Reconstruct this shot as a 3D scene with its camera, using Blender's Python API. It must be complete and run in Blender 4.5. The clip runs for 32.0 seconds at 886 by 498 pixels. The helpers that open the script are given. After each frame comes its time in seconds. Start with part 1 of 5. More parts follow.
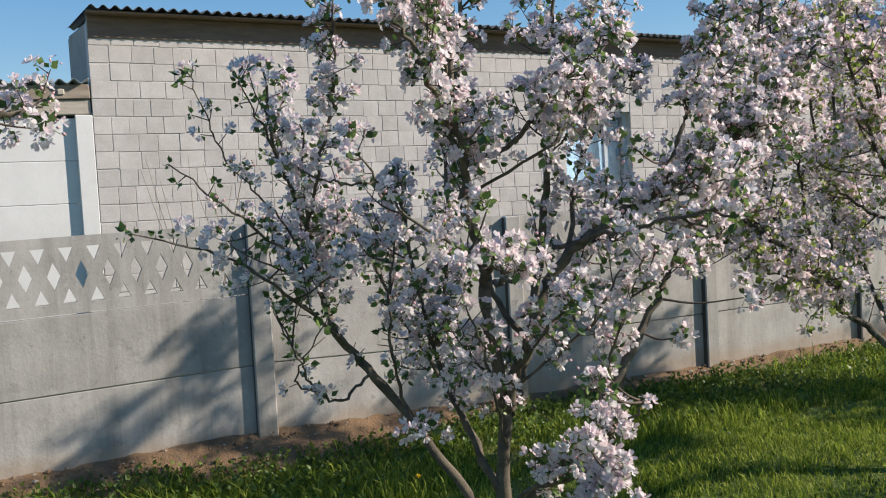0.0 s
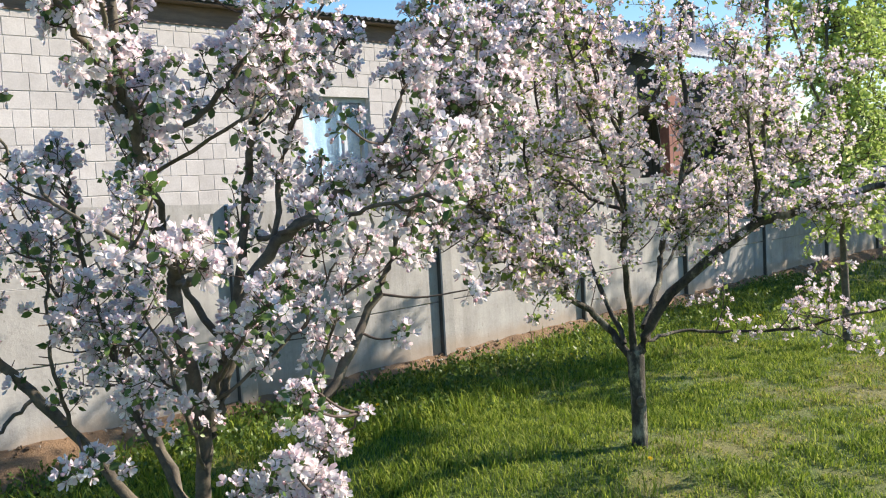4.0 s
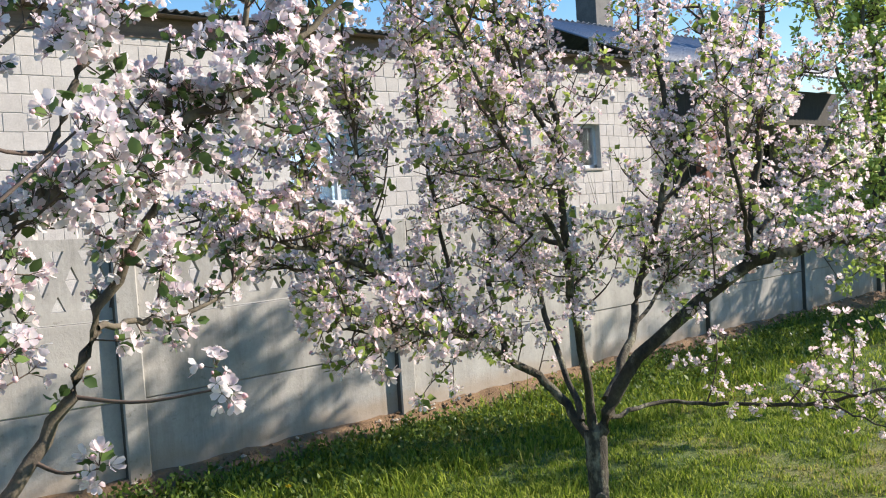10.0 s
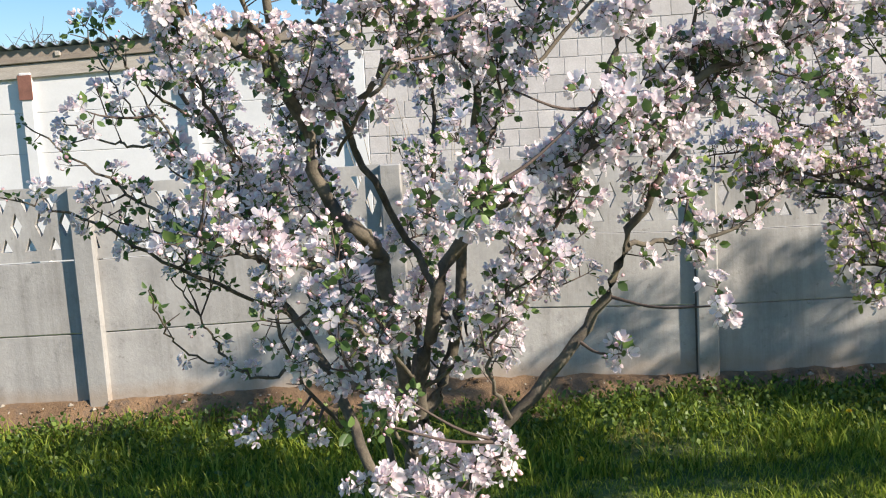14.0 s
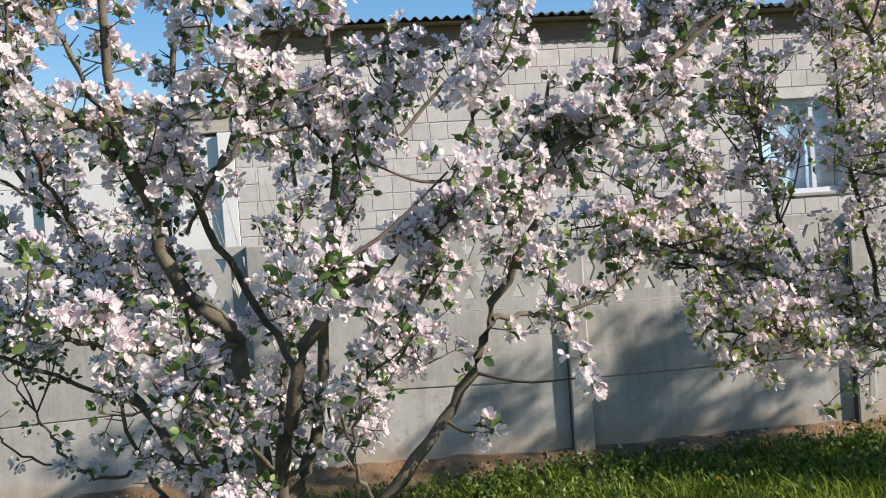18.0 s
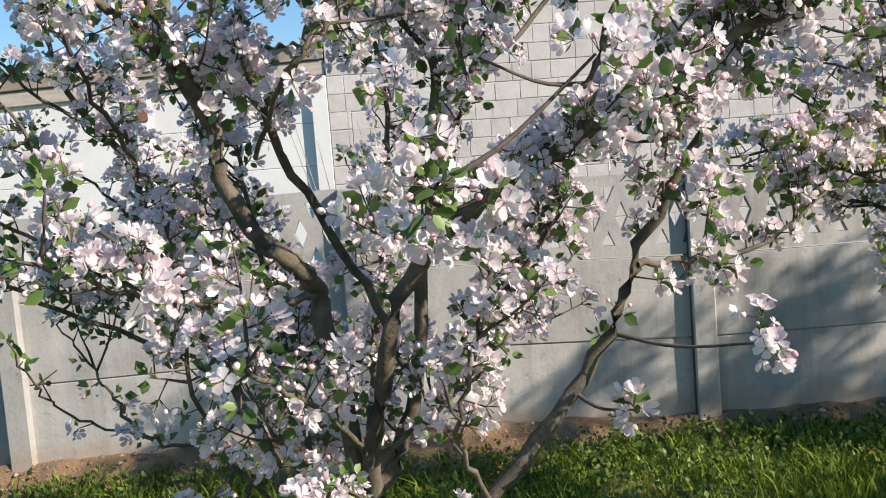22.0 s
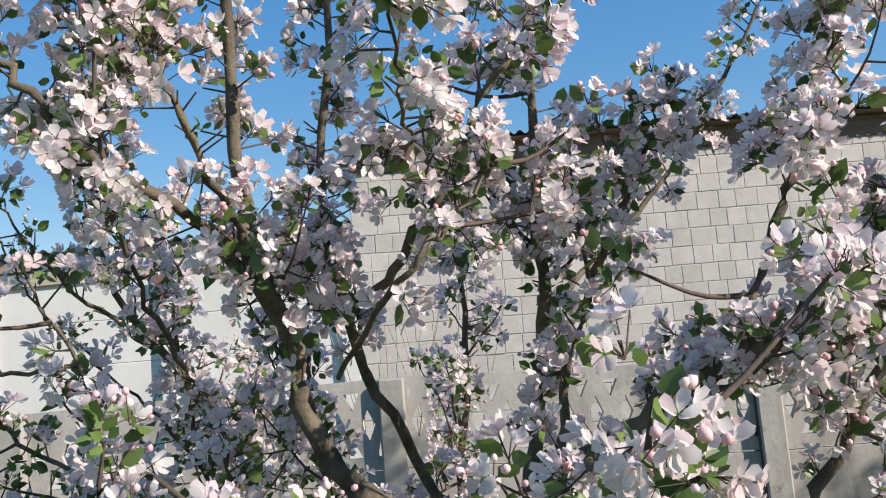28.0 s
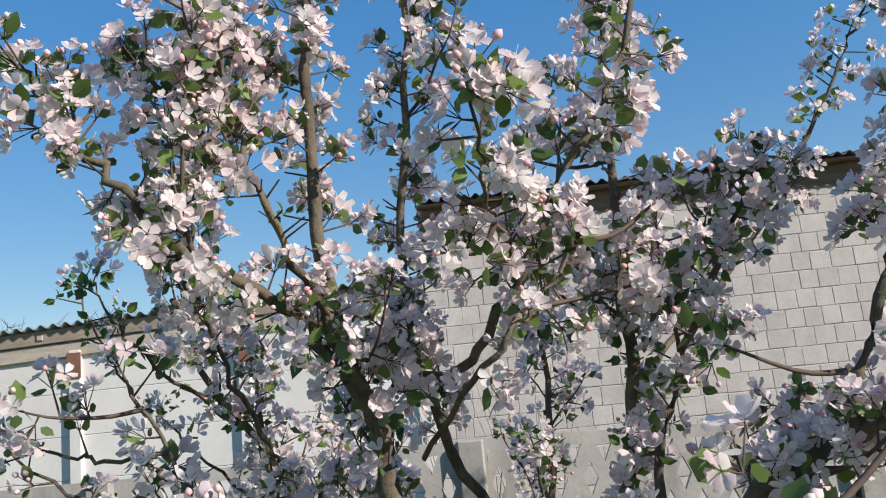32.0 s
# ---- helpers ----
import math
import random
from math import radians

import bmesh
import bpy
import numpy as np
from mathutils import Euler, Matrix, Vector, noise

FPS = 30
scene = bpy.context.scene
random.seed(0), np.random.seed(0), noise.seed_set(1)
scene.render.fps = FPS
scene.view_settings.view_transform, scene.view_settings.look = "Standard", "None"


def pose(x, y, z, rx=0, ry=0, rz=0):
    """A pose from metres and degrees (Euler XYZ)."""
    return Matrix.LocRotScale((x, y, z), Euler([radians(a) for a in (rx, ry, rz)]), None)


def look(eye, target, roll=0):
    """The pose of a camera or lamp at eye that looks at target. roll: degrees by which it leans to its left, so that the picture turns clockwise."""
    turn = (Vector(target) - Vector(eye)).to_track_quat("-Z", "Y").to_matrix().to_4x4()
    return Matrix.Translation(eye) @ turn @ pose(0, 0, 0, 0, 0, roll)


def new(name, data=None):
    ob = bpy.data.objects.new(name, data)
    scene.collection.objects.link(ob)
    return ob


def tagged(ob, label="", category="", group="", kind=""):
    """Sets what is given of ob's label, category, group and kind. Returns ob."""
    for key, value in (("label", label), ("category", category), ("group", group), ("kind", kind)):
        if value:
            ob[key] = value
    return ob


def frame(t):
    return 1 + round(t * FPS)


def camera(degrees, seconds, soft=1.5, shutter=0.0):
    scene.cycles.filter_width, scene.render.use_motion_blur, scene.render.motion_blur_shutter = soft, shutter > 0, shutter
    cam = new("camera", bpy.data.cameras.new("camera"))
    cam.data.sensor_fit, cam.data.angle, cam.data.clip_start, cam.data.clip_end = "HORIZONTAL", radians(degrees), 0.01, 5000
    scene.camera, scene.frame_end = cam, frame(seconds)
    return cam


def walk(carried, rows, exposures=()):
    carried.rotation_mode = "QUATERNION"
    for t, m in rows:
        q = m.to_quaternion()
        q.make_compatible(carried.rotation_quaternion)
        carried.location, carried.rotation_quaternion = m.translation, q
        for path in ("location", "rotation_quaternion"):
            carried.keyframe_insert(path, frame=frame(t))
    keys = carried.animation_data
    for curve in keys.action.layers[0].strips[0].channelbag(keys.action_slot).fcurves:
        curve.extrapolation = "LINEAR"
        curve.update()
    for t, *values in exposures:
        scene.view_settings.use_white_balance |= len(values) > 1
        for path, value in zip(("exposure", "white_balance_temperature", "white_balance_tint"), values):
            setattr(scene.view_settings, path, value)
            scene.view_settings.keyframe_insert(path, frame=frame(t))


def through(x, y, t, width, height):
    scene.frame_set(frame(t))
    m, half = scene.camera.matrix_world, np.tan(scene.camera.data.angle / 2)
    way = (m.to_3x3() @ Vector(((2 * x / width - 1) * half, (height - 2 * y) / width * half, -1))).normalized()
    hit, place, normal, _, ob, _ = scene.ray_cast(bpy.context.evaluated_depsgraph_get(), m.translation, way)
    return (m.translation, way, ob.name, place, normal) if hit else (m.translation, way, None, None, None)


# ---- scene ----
cam = camera(55.1, 32.0, soft=1.1)
PATH = [
    (0, (0.715, -5.833, 1.579), (1.6, -4.042, 1.484), -3.2),
    (0.5, (0.789, -5.789, 1.571), (1.73, -4.028, 1.46), -2.7),
    (1, (0.857, -5.75, 1.562), (1.807, -3.993, 1.463), -2.4),
    (1.5, (0.921, -5.692, 1.578), (1.873, -3.934, 1.543), -3.6),
    (2, (0.929, -5.695, 1.589), (1.868, -3.93, 1.63), -3.6),
    (2.5, (0.944, -5.674, 1.586), (1.911, -3.924, 1.614), -2.7),
    (3, (0.963, -5.674, 1.583), (1.994, -3.961, 1.528), -3.0),
    (3.5, (0.993, -5.643, 1.566), (2.17, -4.03, 1.454), -2.3),
    (4, (1.082, -5.566, 1.557), (2.441, -4.107, 1.402), -3.2),
    (4.5, (1.158, -5.478, 1.559), (2.62, -4.118, 1.438), -2.9),
    (6.5, (1.614, -5.389, 1.532), (3.039, -3.998, 1.343), -2.0),
    (7, (1.722, -5.391, 1.519), (3.209, -4.08, 1.26), -2.7),
    (7.5, (1.831, -5.334, 1.51), (3.392, -4.116, 1.225), -2.3),
    (8, (2.002, -5.244, 1.504), (3.635, -4.122, 1.236), -0.7),
    (8.5, (2.108, -5.208, 1.517), (3.757, -4.096, 1.309), -1.7),
    (9, (2.222, -5.181, 1.521), (3.746, -3.897, 1.347), -4.0),
    (9.5, (2.366, -5.154, 1.54), (3.754, -3.72, 1.422), -3.9),
    (10, (2.446, -5.17, 1.537), (3.718, -3.63, 1.443), -3.7),
    (10.5, (2.477, -5.165, 1.538), (3.639, -3.539, 1.453), -4.5),
    (11, (2.476, -5.221, 1.544), (3.492, -3.5, 1.466), -4.1),
    (11.5, (2.491, -5.34, 1.55), (3.366, -3.544, 1.448), -4.3),
    (12, (2.507, -5.437, 1.566), (3.216, -3.572, 1.443), -5.5),
    (12.5, (2.552, -5.488, 1.553), (3.019, -3.547, 1.42), -4.6),
    (13, (2.538, -5.555, 1.546), (2.787, -3.576, 1.393), -3.6),
    (13.5, (2.546, -5.581, 1.615), (2.604, -3.598, 1.356), -3.8),
    (15.5, (2.631, -5.655, 1.586), (2.529, -3.658, 1.602), -2.5),
    (16, (2.638, -5.657, 1.599), (2.58, -3.659, 1.663), -2.9),
    (16.5, (2.661, -5.657, 1.602), (2.641, -3.658, 1.676), -4.1),
    (17, (2.667, -5.651, 1.603), (2.745, -3.653, 1.615), -5.1),
    (17.5, (2.653, -5.611, 1.588), (2.803, -3.617, 1.562), -4.4),
    (18, (2.623, -5.52, 1.583), (2.883, -3.537, 1.532), -4.1),
    (18.5, (2.575, -5.424, 1.577), (2.899, -3.451, 1.522), -5.4),
    (19, (2.549, -5.36, 1.564), (2.872, -3.388, 1.484), -4.6),
    (19.5, (2.553, -5.329, 1.555), (2.811, -3.347, 1.483), -5.2),
    (20, (2.579, -5.253, 1.554), (2.785, -3.265, 1.5), -4.8),
    (20.5, (2.598, -5.174, 1.551), (2.696, -3.177, 1.498), -4.8),
    (21, (2.617, -5.119, 1.538), (2.629, -3.12, 1.46), -4.5),
    (21.5, (2.632, -5.083, 1.531), (2.6, -3.087, 1.42), -4.5),
    (22, (2.611, -5.016, 1.521), (2.639, -3.022, 1.374), -4.5),
    (22.5, (2.552, -4.926, 1.531), (2.678, -2.934, 1.402), -4.9),
    (23, (2.482, -4.849, 1.524), (2.662, -2.861, 1.397), -5.7),
    (23.5, (2.458, -4.758, 1.512), (2.553, -2.764, 1.388), -4.8),
    (24, (2.468, -4.679, 1.519), (2.466, -2.681, 1.445), -4.1),
    (24.5, (2.48, -4.648, 1.521), (2.418, -2.649, 1.47), -3.8),
    (26.5, (2.48, -4.705, 1.552), (2.42, -2.708, 1.641), -2.6),
    (27, (2.448, -4.715, 1.589), (2.442, -2.722, 1.749), -3.4),
    (27.5, (2.423, -4.719, 1.614), (2.458, -2.734, 1.85), -3.5),
    (28, (2.416, -4.712, 1.642), (2.451, -2.728, 1.895), -4.7),
    (28.5, (2.413, -4.706, 1.662), (2.438, -2.729, 1.961), -4.8),
    (29, (2.413, -4.7, 1.679), (2.48, -2.735, 2.048), -5.0),
    (29.5, (2.416, -4.694, 1.694), (2.477, -2.734, 2.091), -5.3),
    (30, (2.412, -4.7, 1.7), (2.457, -2.743, 2.113), -5.3),
    (30.5, (2.405, -4.705, 1.705), (2.413, -2.754, 2.144), -4.9),
    (31, (2.395, -4.711, 1.706), (2.334, -2.761, 2.147), -4.9),
    (31.5, (2.389, -4.708, 1.703), (2.257, -2.756, 2.117), -5.2),
    (32, (2.398, -4.701, 1.698), (2.279, -2.742, 2.08), -5.7),
]
walk(cam, [(t, look(eye, target, roll)) for t, eye, target, roll in PATH],
     exposures=[(0.0, 0.58), (1.0, 0.80), (2.5, 0.91), (4.0, 1.14), (7.0, 1.23), (8.0, 1.27), (9.0, 1.31), (10.0, 1.10), (11.0, 1.00), (13.0, 1.13), (15.0, 0.69), (16.0, 0.59), (18.0, 0.76), (20.0, 0.87), (24.0, 0.86), (25.0, 0.83), (27.0, 0.68), (28.0, 0.66), (30.0, 0.64), (32.0, 0.53)])

# ---- sky and sun ----
SUN_AZ, SUN_EL = radians(116.5), radians(29.0)   # clockwise from +y, height
world = bpy.data.worlds.new("sky")
scene.world = world
world.use_nodes = True
wn = world.node_tree
sky = wn.nodes.new("ShaderNodeTexSky")
sky.sky_type, sky.sun_disc = "NISHITA", False
sky.sun_elevation, sky.sun_rotation = SUN_EL, SUN_AZ
sky.altitude, sky.air_density, sky.dust_density, sky.ozone_density = 900, 1.35, 0.0, 3.0
even = wn.nodes.new("ShaderNodeGamma")   # a clear, even blue down to the horizon
even.inputs["Gamma"].default_value = 0.5
deep = wn.nodes.new("ShaderNodeHueSaturation")
deep.inputs["Hue"].default_value, deep.inputs["Saturation"].default_value, deep.inputs["Value"].default_value = 0.512, 2.05, 1.40
wn.links.new(sky.outputs[0], even.inputs["Color"])
wn.links.new(even.outputs[0], deep.inputs["Color"])
wn.links.new(deep.outputs[0], wn.nodes["Background"].inputs[0])
wn.nodes["Background"].inputs[1].default_value = 0.150
sun = new("sun", bpy.data.lights.new("sun", "SUN"))
sun.data.energy, sun.data.angle, sun.data.color = 5.0, radians(0.6), (1.0, 0.893, 0.765)
sun_way = Vector((math.sin(SUN_AZ) * math.cos(SUN_EL), math.cos(SUN_AZ) * math.cos(SUN_EL), math.sin(SUN_EL)))
sun.matrix_world = look(sun_way * 40, (0, 0, 0))


# ---- materials ----
def shader(name):
    m = bpy.data.materials.new(name)
    m.use_nodes = True
    nt = m.node_tree
    return m, nt, nt.nodes["Principled BSDF"]


def node(nt, kind, **kw):
    n = nt.nodes.new("ShaderNode" + kind)
    for k, v in kw.items():
        n.inputs[k].default_value = v
    return n


def ramp(nt, fac, stops):
    r = nt.nodes.new("ShaderNodeValToRGB")
    while len(r.color_ramp.elements) < len(stops):
        r.color_ramp.elements.new(0.5)
    for e, (p, c) in zip(r.color_ramp.elements, stops):
        e.position, e.color = p, (*c, 1)
    nt.links.new(fac, r.inputs[0])
    return r.outputs[0]


def blend(nt, kind, fac, a, b):
    x = nt.nodes.new("ShaderNodeMix")
    x.data_type, x.blend_type = "RGBA", kind
    for sock, v in ((x.inputs[0], fac), (x.inputs[6], a), (x.inputs[7], b)):
        if isinstance(v, bpy.types.NodeSocket):
            nt.links.new(v, sock)
        else:
            sock.default_value = v if isinstance(v, float) else (*v, 1)
    return x.outputs[2]


def rough_surface(name, dark, light, scale=3.0, grain=60.0, rough=0.85, bump=0.3, depth=0.01, speck=0.28,
                  stain=None, stain_scale=1.2, stain_from=0.55, island=0.0, obj=0.0, metal=0.0, stretch=(1, 1, 1)):
    """A weathered surface: broad patches, fine grain, stains, relief."""
    m, nt, p = shader(name)
    mp = nt.nodes.new("ShaderNodeMapping")
    mp.inputs["Scale"].default_value = stretch
    geo = nt.nodes.new("ShaderNodeNewGeometry")
    nt.links.new(geo.outputs["Position"], mp.inputs[0])
    big = node(nt, "TexNoise", Scale=scale, Detail=6.0, Roughness=0.65)
    fine = node(nt, "TexNoise", Scale=grain, Detail=4.0, Roughness=0.7)
    for n in (big, fine):
        nt.links.new(mp.outputs[0], n.inputs["Vector"])
    c = ramp(nt, big.outputs[0], [(0.3, dark), (0.7, light)])
    g = ramp(nt, fine.outputs[0], [(0.25, (1 - speck,) * 3), (0.75, (1 + 0.43 * speck,) * 3)])
    c = blend(nt, "MULTIPLY", 1.0, c, g)
    if stain:
        st = node(nt, "TexNoise", Scale=stain_scale, Detail=8.0, Roughness=0.7)
        nt.links.new(mp.outputs[0], st.inputs["Vector"])
        f = ramp(nt, st.outputs[0], [(stain_from, (0, 0, 0)), (stain_from + 0.15, (1, 1, 1))])
        c = blend(nt, "MIX", f, c, stain)
    for amount, sock in ((island, geo.outputs["Random Per Island"]), (obj, None)):
        if amount:
            if sock is None:
                sock = nt.nodes.new("ShaderNodeObjectInfo").outputs["Random"]
            v = ramp(nt, sock, [(0.0, (1 - amount,) * 3), (1.0, (1 + amount,) * 3)])
            c = blend(nt, "MULTIPLY", 1.0, c, v)
    nt.links.new(c, p.inputs["Base Color"])
    p.inputs["Roughness"].default_value, p.inputs["Metallic"].default_value = rough, metal
    bn = node(nt, "Bump", Strength=bump, Distance=depth)
    nt.links.new(fine.outputs[0], bn.inputs["Height"])
    nt.links.new(bn.outputs[0], p.inputs["Normal"])
    return m


def leafy(name, colours, through=0.4, rough=0.5, sheen=0.25, vary=0.25):
    """Petals and leaves: light passes through them."""
    m, nt, p = shader(name)
    geo = nt.nodes.new("ShaderNodeNewGeometry")
    rnd = geo.outputs["Random Per Island"]
    n = node(nt, "TexNoise", Scale=14.0, Detail=3.0)
    nt.links.new(geo.outputs["Position"], n.inputs["Vector"])
    add = nt.nodes.new("ShaderNodeMath")
    add.operation = "MULTIPLY_ADD"
    add.inputs[1].default_value = 0.75
    half = nt.nodes.new("ShaderNodeMath")
    half.operation, half.inputs[1].default_value = "MULTIPLY", 0.35
    nt.links.new(n.outputs[0], half.inputs[0])
    nt.links.new(geo.outputs["Random Per Island"], add.inputs[0])
    nt.links.new(half.outputs[0], add.inputs[2])
    k = len(colours) - 1
    c = ramp(nt, add.outputs[0], [(i / k, col) for i, col in enumerate(colours)])
    if vary:
        v = ramp(nt, rnd, [(0.0, (1 - vary,) * 3), (1.0, (1.0,) * 3)])
        c = blend(nt, "MULTIPLY", 1.0, c, v)
    nt.links.new(c, p.inputs["Base Color"])
    p.inputs["Roughness"].default_value = rough
    p.inputs["Specular IOR Level"].default_value = sheen
    t = nt.nodes.new("ShaderNodeBsdfTranslucent")
    nt.links.new(c, t.inputs[0])
    mix = nt.nodes.new("ShaderNodeMixShader")
    mix.inputs[0].default_value = through
    nt.links.new(p.outputs[0], mix.inputs[1])
    nt.links.new(t.outputs[0], mix.inputs[2])
    nt.links.new(mix.outputs[0], nt.nodes["Material Output"].inputs[0])
    return m




def concrete(name, dark, light, streak, splash, obj=0.06):
    """Cast concrete: cloudy patches, rain streaks, pits, a soil-splashed foot."""
    m = rough_surface(name, dark, light, 3.4, 40, 0.92, 0.4, 0.006, stain=tuple(0.72 * v for v in dark), stain_scale=4.5, stain_from=0.57, obj=obj, speck=0.10)
    nt = m.node_tree
    p = nt.nodes["Principled BSDF"]
    c = p.inputs["Base Color"].links[0].from_socket
    geo = nt.nodes.new("ShaderNodeNewGeometry")
    mp = nt.nodes.new("ShaderNodeMapping")
    mp.inputs["Scale"].default_value = (4.5, 4.5, 0.35)
    nt.links.new(geo.outputs["Position"], mp.inputs[0])
    st = node(nt, "TexNoise", Scale=1.0, Detail=7.0, Roughness=0.72)
    nt.links.new(mp.outputs[0], st.inputs["Vector"])
    c = blend(nt, "MULTIPLY", streak, c, ramp(nt, st.outputs[0], [(0.32, (0.66, 0.65, 0.63)), (0.50, (1.0, 1.0, 1.0)), (0.70, (1.18, 1.17, 1.16))]))
    pit = node(nt, "TexNoise", Scale=13.0, Detail=5.0, Roughness=0.65)
    nt.links.new(geo.outputs["Position"], pit.inputs["Vector"])
    c = blend(nt, "MULTIPLY", 0.8, c, ramp(nt, pit.outputs[0], [(0.28, (0.50, 0.48, 0.45)), (0.38, (1.0, 1.0, 1.0)), (0.66, (1.0, 1.0, 1.0)), (0.74, (1.25, 1.25, 1.24))]))
    if splash:
        sp = nt.nodes.new("ShaderNodeSeparateXYZ")
        nt.links.new(geo.outputs["Position"], sp.inputs[0])
        low = node(nt, "TexNoise", Scale=3.0, Detail=5.0, Roughness=0.65)
        nt.links.new(geo.outputs["Position"], low.inputs["Vector"])
        ad = nt.nodes.new("ShaderNodeMath")
        ad.operation, ad.inputs[1].default_value = "MULTIPLY_ADD", -0.20
        nt.links.new(low.outputs[0], ad.inputs[0])
        nt.links.new(sp.outputs[2], ad.inputs[2])
        f = ramp(nt, ad.outputs[0], [(0.0, (0.5,) * 3), (0.10, (0, 0, 0))])
        c = blend(nt, "MIX", f, c, (0.30, 0.215, 0.14))
    nt.links.new(c, p.inputs["Base Color"])
    return m


M_CONCRETE = concrete("weathered_concrete", (0.300, 0.286, 0.270), (0.415, 0.398, 0.377), 0.85, True)
M_POST = concrete("post_concrete", (0.29, 0.278, 0.262), (0.39, 0.376, 0.356), 0.6, True)
# dark copy of the post concrete, its colour stands in for shade
M_POSTSHADE = concrete("post_side_shade", (0.045, 0.041, 0.034), (0.095, 0.087, 0.074), 0.6, False)
M_SHED = rough_surface("whitewashed_panel", (0.57, 0.56, 0.552), (0.67, 0.66, 0.652), 1.5, 40, 0.85, 0.2, 0.004,
                       stain=(0.45, 0.45, 0.44), stain_scale=2.4, stain_from=0.62, speck=0.06)
M_BLOCK = rough_surface("cinder_block", (0.44, 0.403, 0.385), (0.55, 0.513, 0.493), 5.0, 45, 0.95, 0.4, 0.008, speck=0.16, island=0.07, obj=0.08)
M_BLOCKS = rough_surface("cinder_block_far", (0.44, 0.403, 0.385), (0.55, 0.513, 0.493), 5.0, 45, 0.95, 0.4, 0.008, speck=0.16, island=0.07)
M_MORTAR = rough_surface("mortar", (0.50, 0.468, 0.445), (0.60, 0.568, 0.545), 6.0, 80, 0.95, 0.4, 0.006)
M_RENDER = rough_surface("grey_render", (0.30, 0.27, 0.24), (0.40, 0.37, 0.33), 3.0, 60, 0.95, 0.4, 0.006)
M_SLATE = rough_surface("asbestos_sheet", (0.11, 0.105, 0.11), (0.19, 0.185, 0.19), 4.0, 50, 0.9, 0.4, 0.004, stain=(0.08, 0.09, 0.06), stain_from=0.6)
M_TIN = rough_surface("weathered_tin", (0.22, 0.25, 0.29), (0.36, 0.39, 0.44), 5.0, 50, 0.5, 0.3, 0.003, metal=0.35)
M_BLUEROOF = rough_surface("blue_grey_sheet", (0.10, 0.13, 0.19), (0.15, 0.19, 0.26), 2.0, 30, 0.55, 0.2, 0.004)
M_BOARD = rough_surface("eaves_board", (0.16, 0.105, 0.080), (0.27, 0.185, 0.145), 3.0, 40, 0.85, 0.3, 0.004, stretch=(1, 8, 8))
M_BEAM = rough_surface("weathered_beam", (0.36, 0.31, 0.26), (0.50, 0.45, 0.39), 3.0, 40, 0.88, 0.3, 0.005, stretch=(1, 6, 6))
M_FASCIA = rough_surface("eaves_fascia", (0.22, 0.175, 0.14), (0.36, 0.30, 0.245), 3.0, 40, 0.88, 0.3, 0.005, stretch=(1, 6, 6))
M_RUST = rough_surface("rusty_paint", (0.16, 0.07, 0.05), (0.27, 0.12, 0.085), 6.0, 60, 0.8, 0.3, 0.003)
M_REDBRICK = rough_surface("red_brick", (0.20, 0.08, 0.06), (0.30, 0.13, 0.10), 6.0, 60, 0.9, 0.3, 0.004)
M_DARKWOOD = rough_surface("dark_planks", (0.030, 0.026, 0.024), (0.07, 0.06, 0.052), 3.0, 40, 0.9, 0.4, 0.006, stretch=(6, 6, 1), obj=0.2)
M_PIPE = rough_surface("sooty_pipe", (0.05, 0.05, 0.055), (0.11, 0.11, 0.115), 4.0, 50, 0.7, 0.2, 0.003)
M_FRAME = rough_surface("window_paint", (0.50, 0.53, 0.57), (0.60, 0.63, 0.67), 6.0, 60, 0.55, 0.1, 0.002)
M_SOIL = rough_surface("sandy_soil", (0.13, 0.078, 0.042), (0.27, 0.165, 0.088), 4.0, 50, 0.97, 0.7, 0.02, stain=(0.14, 0.10, 0.07), stain_scale=5.5, stain_from=0.55)
M_BARK = rough_surface("apple_bark", (0.048, 0.038, 0.030), (0.170, 0.142, 0.100), 14.0, 90, 0.9, 0.6, 0.006, stain=(0.17, 0.165, 0.08), stain_scale=5.0, stain_from=0.6)
M_BARK_B = rough_surface("patchy_bark", (0.028, 0.023, 0.018), (0.105, 0.088, 0.062), 18.0, 90, 0.9, 1.0, 0.010, speck=0.45, stain=(0.30, 0.285, 0.205), stain_scale=9.0, stain_from=0.52, stretch=(1, 1, 0.6))
M_TWIG = rough_surface("twig_bark", (0.06, 0.042, 0.034), (0.12, 0.085, 0.066), 20.0, 90, 0.85, 0.3, 0.002)
M_DRY = rough_surface("dry_stalk", (0.26, 0.22, 0.17), (0.38, 0.33, 0.26), 10.0, 60, 0.9, 0.2, 0.002)
M_PETAL = leafy("petal", [(0.81, 0.59, 0.645), (0.85, 0.72, 0.755), (0.865, 0.80, 0.815), (0.875, 0.86, 0.858)], 0.52, 0.6, 0.12, 0.10)
M_PETAL_B = leafy("dusky_petal", [(0.77, 0.52, 0.57), (0.80, 0.63, 0.665), (0.83, 0.73, 0.75), (0.85, 0.80, 0.805)], 0.46, 0.6, 0.12, 0.08)
M_BUD = leafy("pink_bud", [(0.78, 0.40, 0.45), (0.84, 0.57, 0.60), (0.87, 0.73, 0.74)], 0.25, 0.5, 0.25, 0.1)
M_ANTHER = leafy("anther", [(0.62, 0.55, 0.22), (0.70, 0.66, 0.36)], 0.2, 0.6, 0.2, 0.1)
M_LEAF = leafy("apple_leaf", [(0.060, 0.115, 0.038), (0.105, 0.180, 0.052), (0.20, 0.29, 0.080)], 0.42, 0.42, 0.4, 0.3)
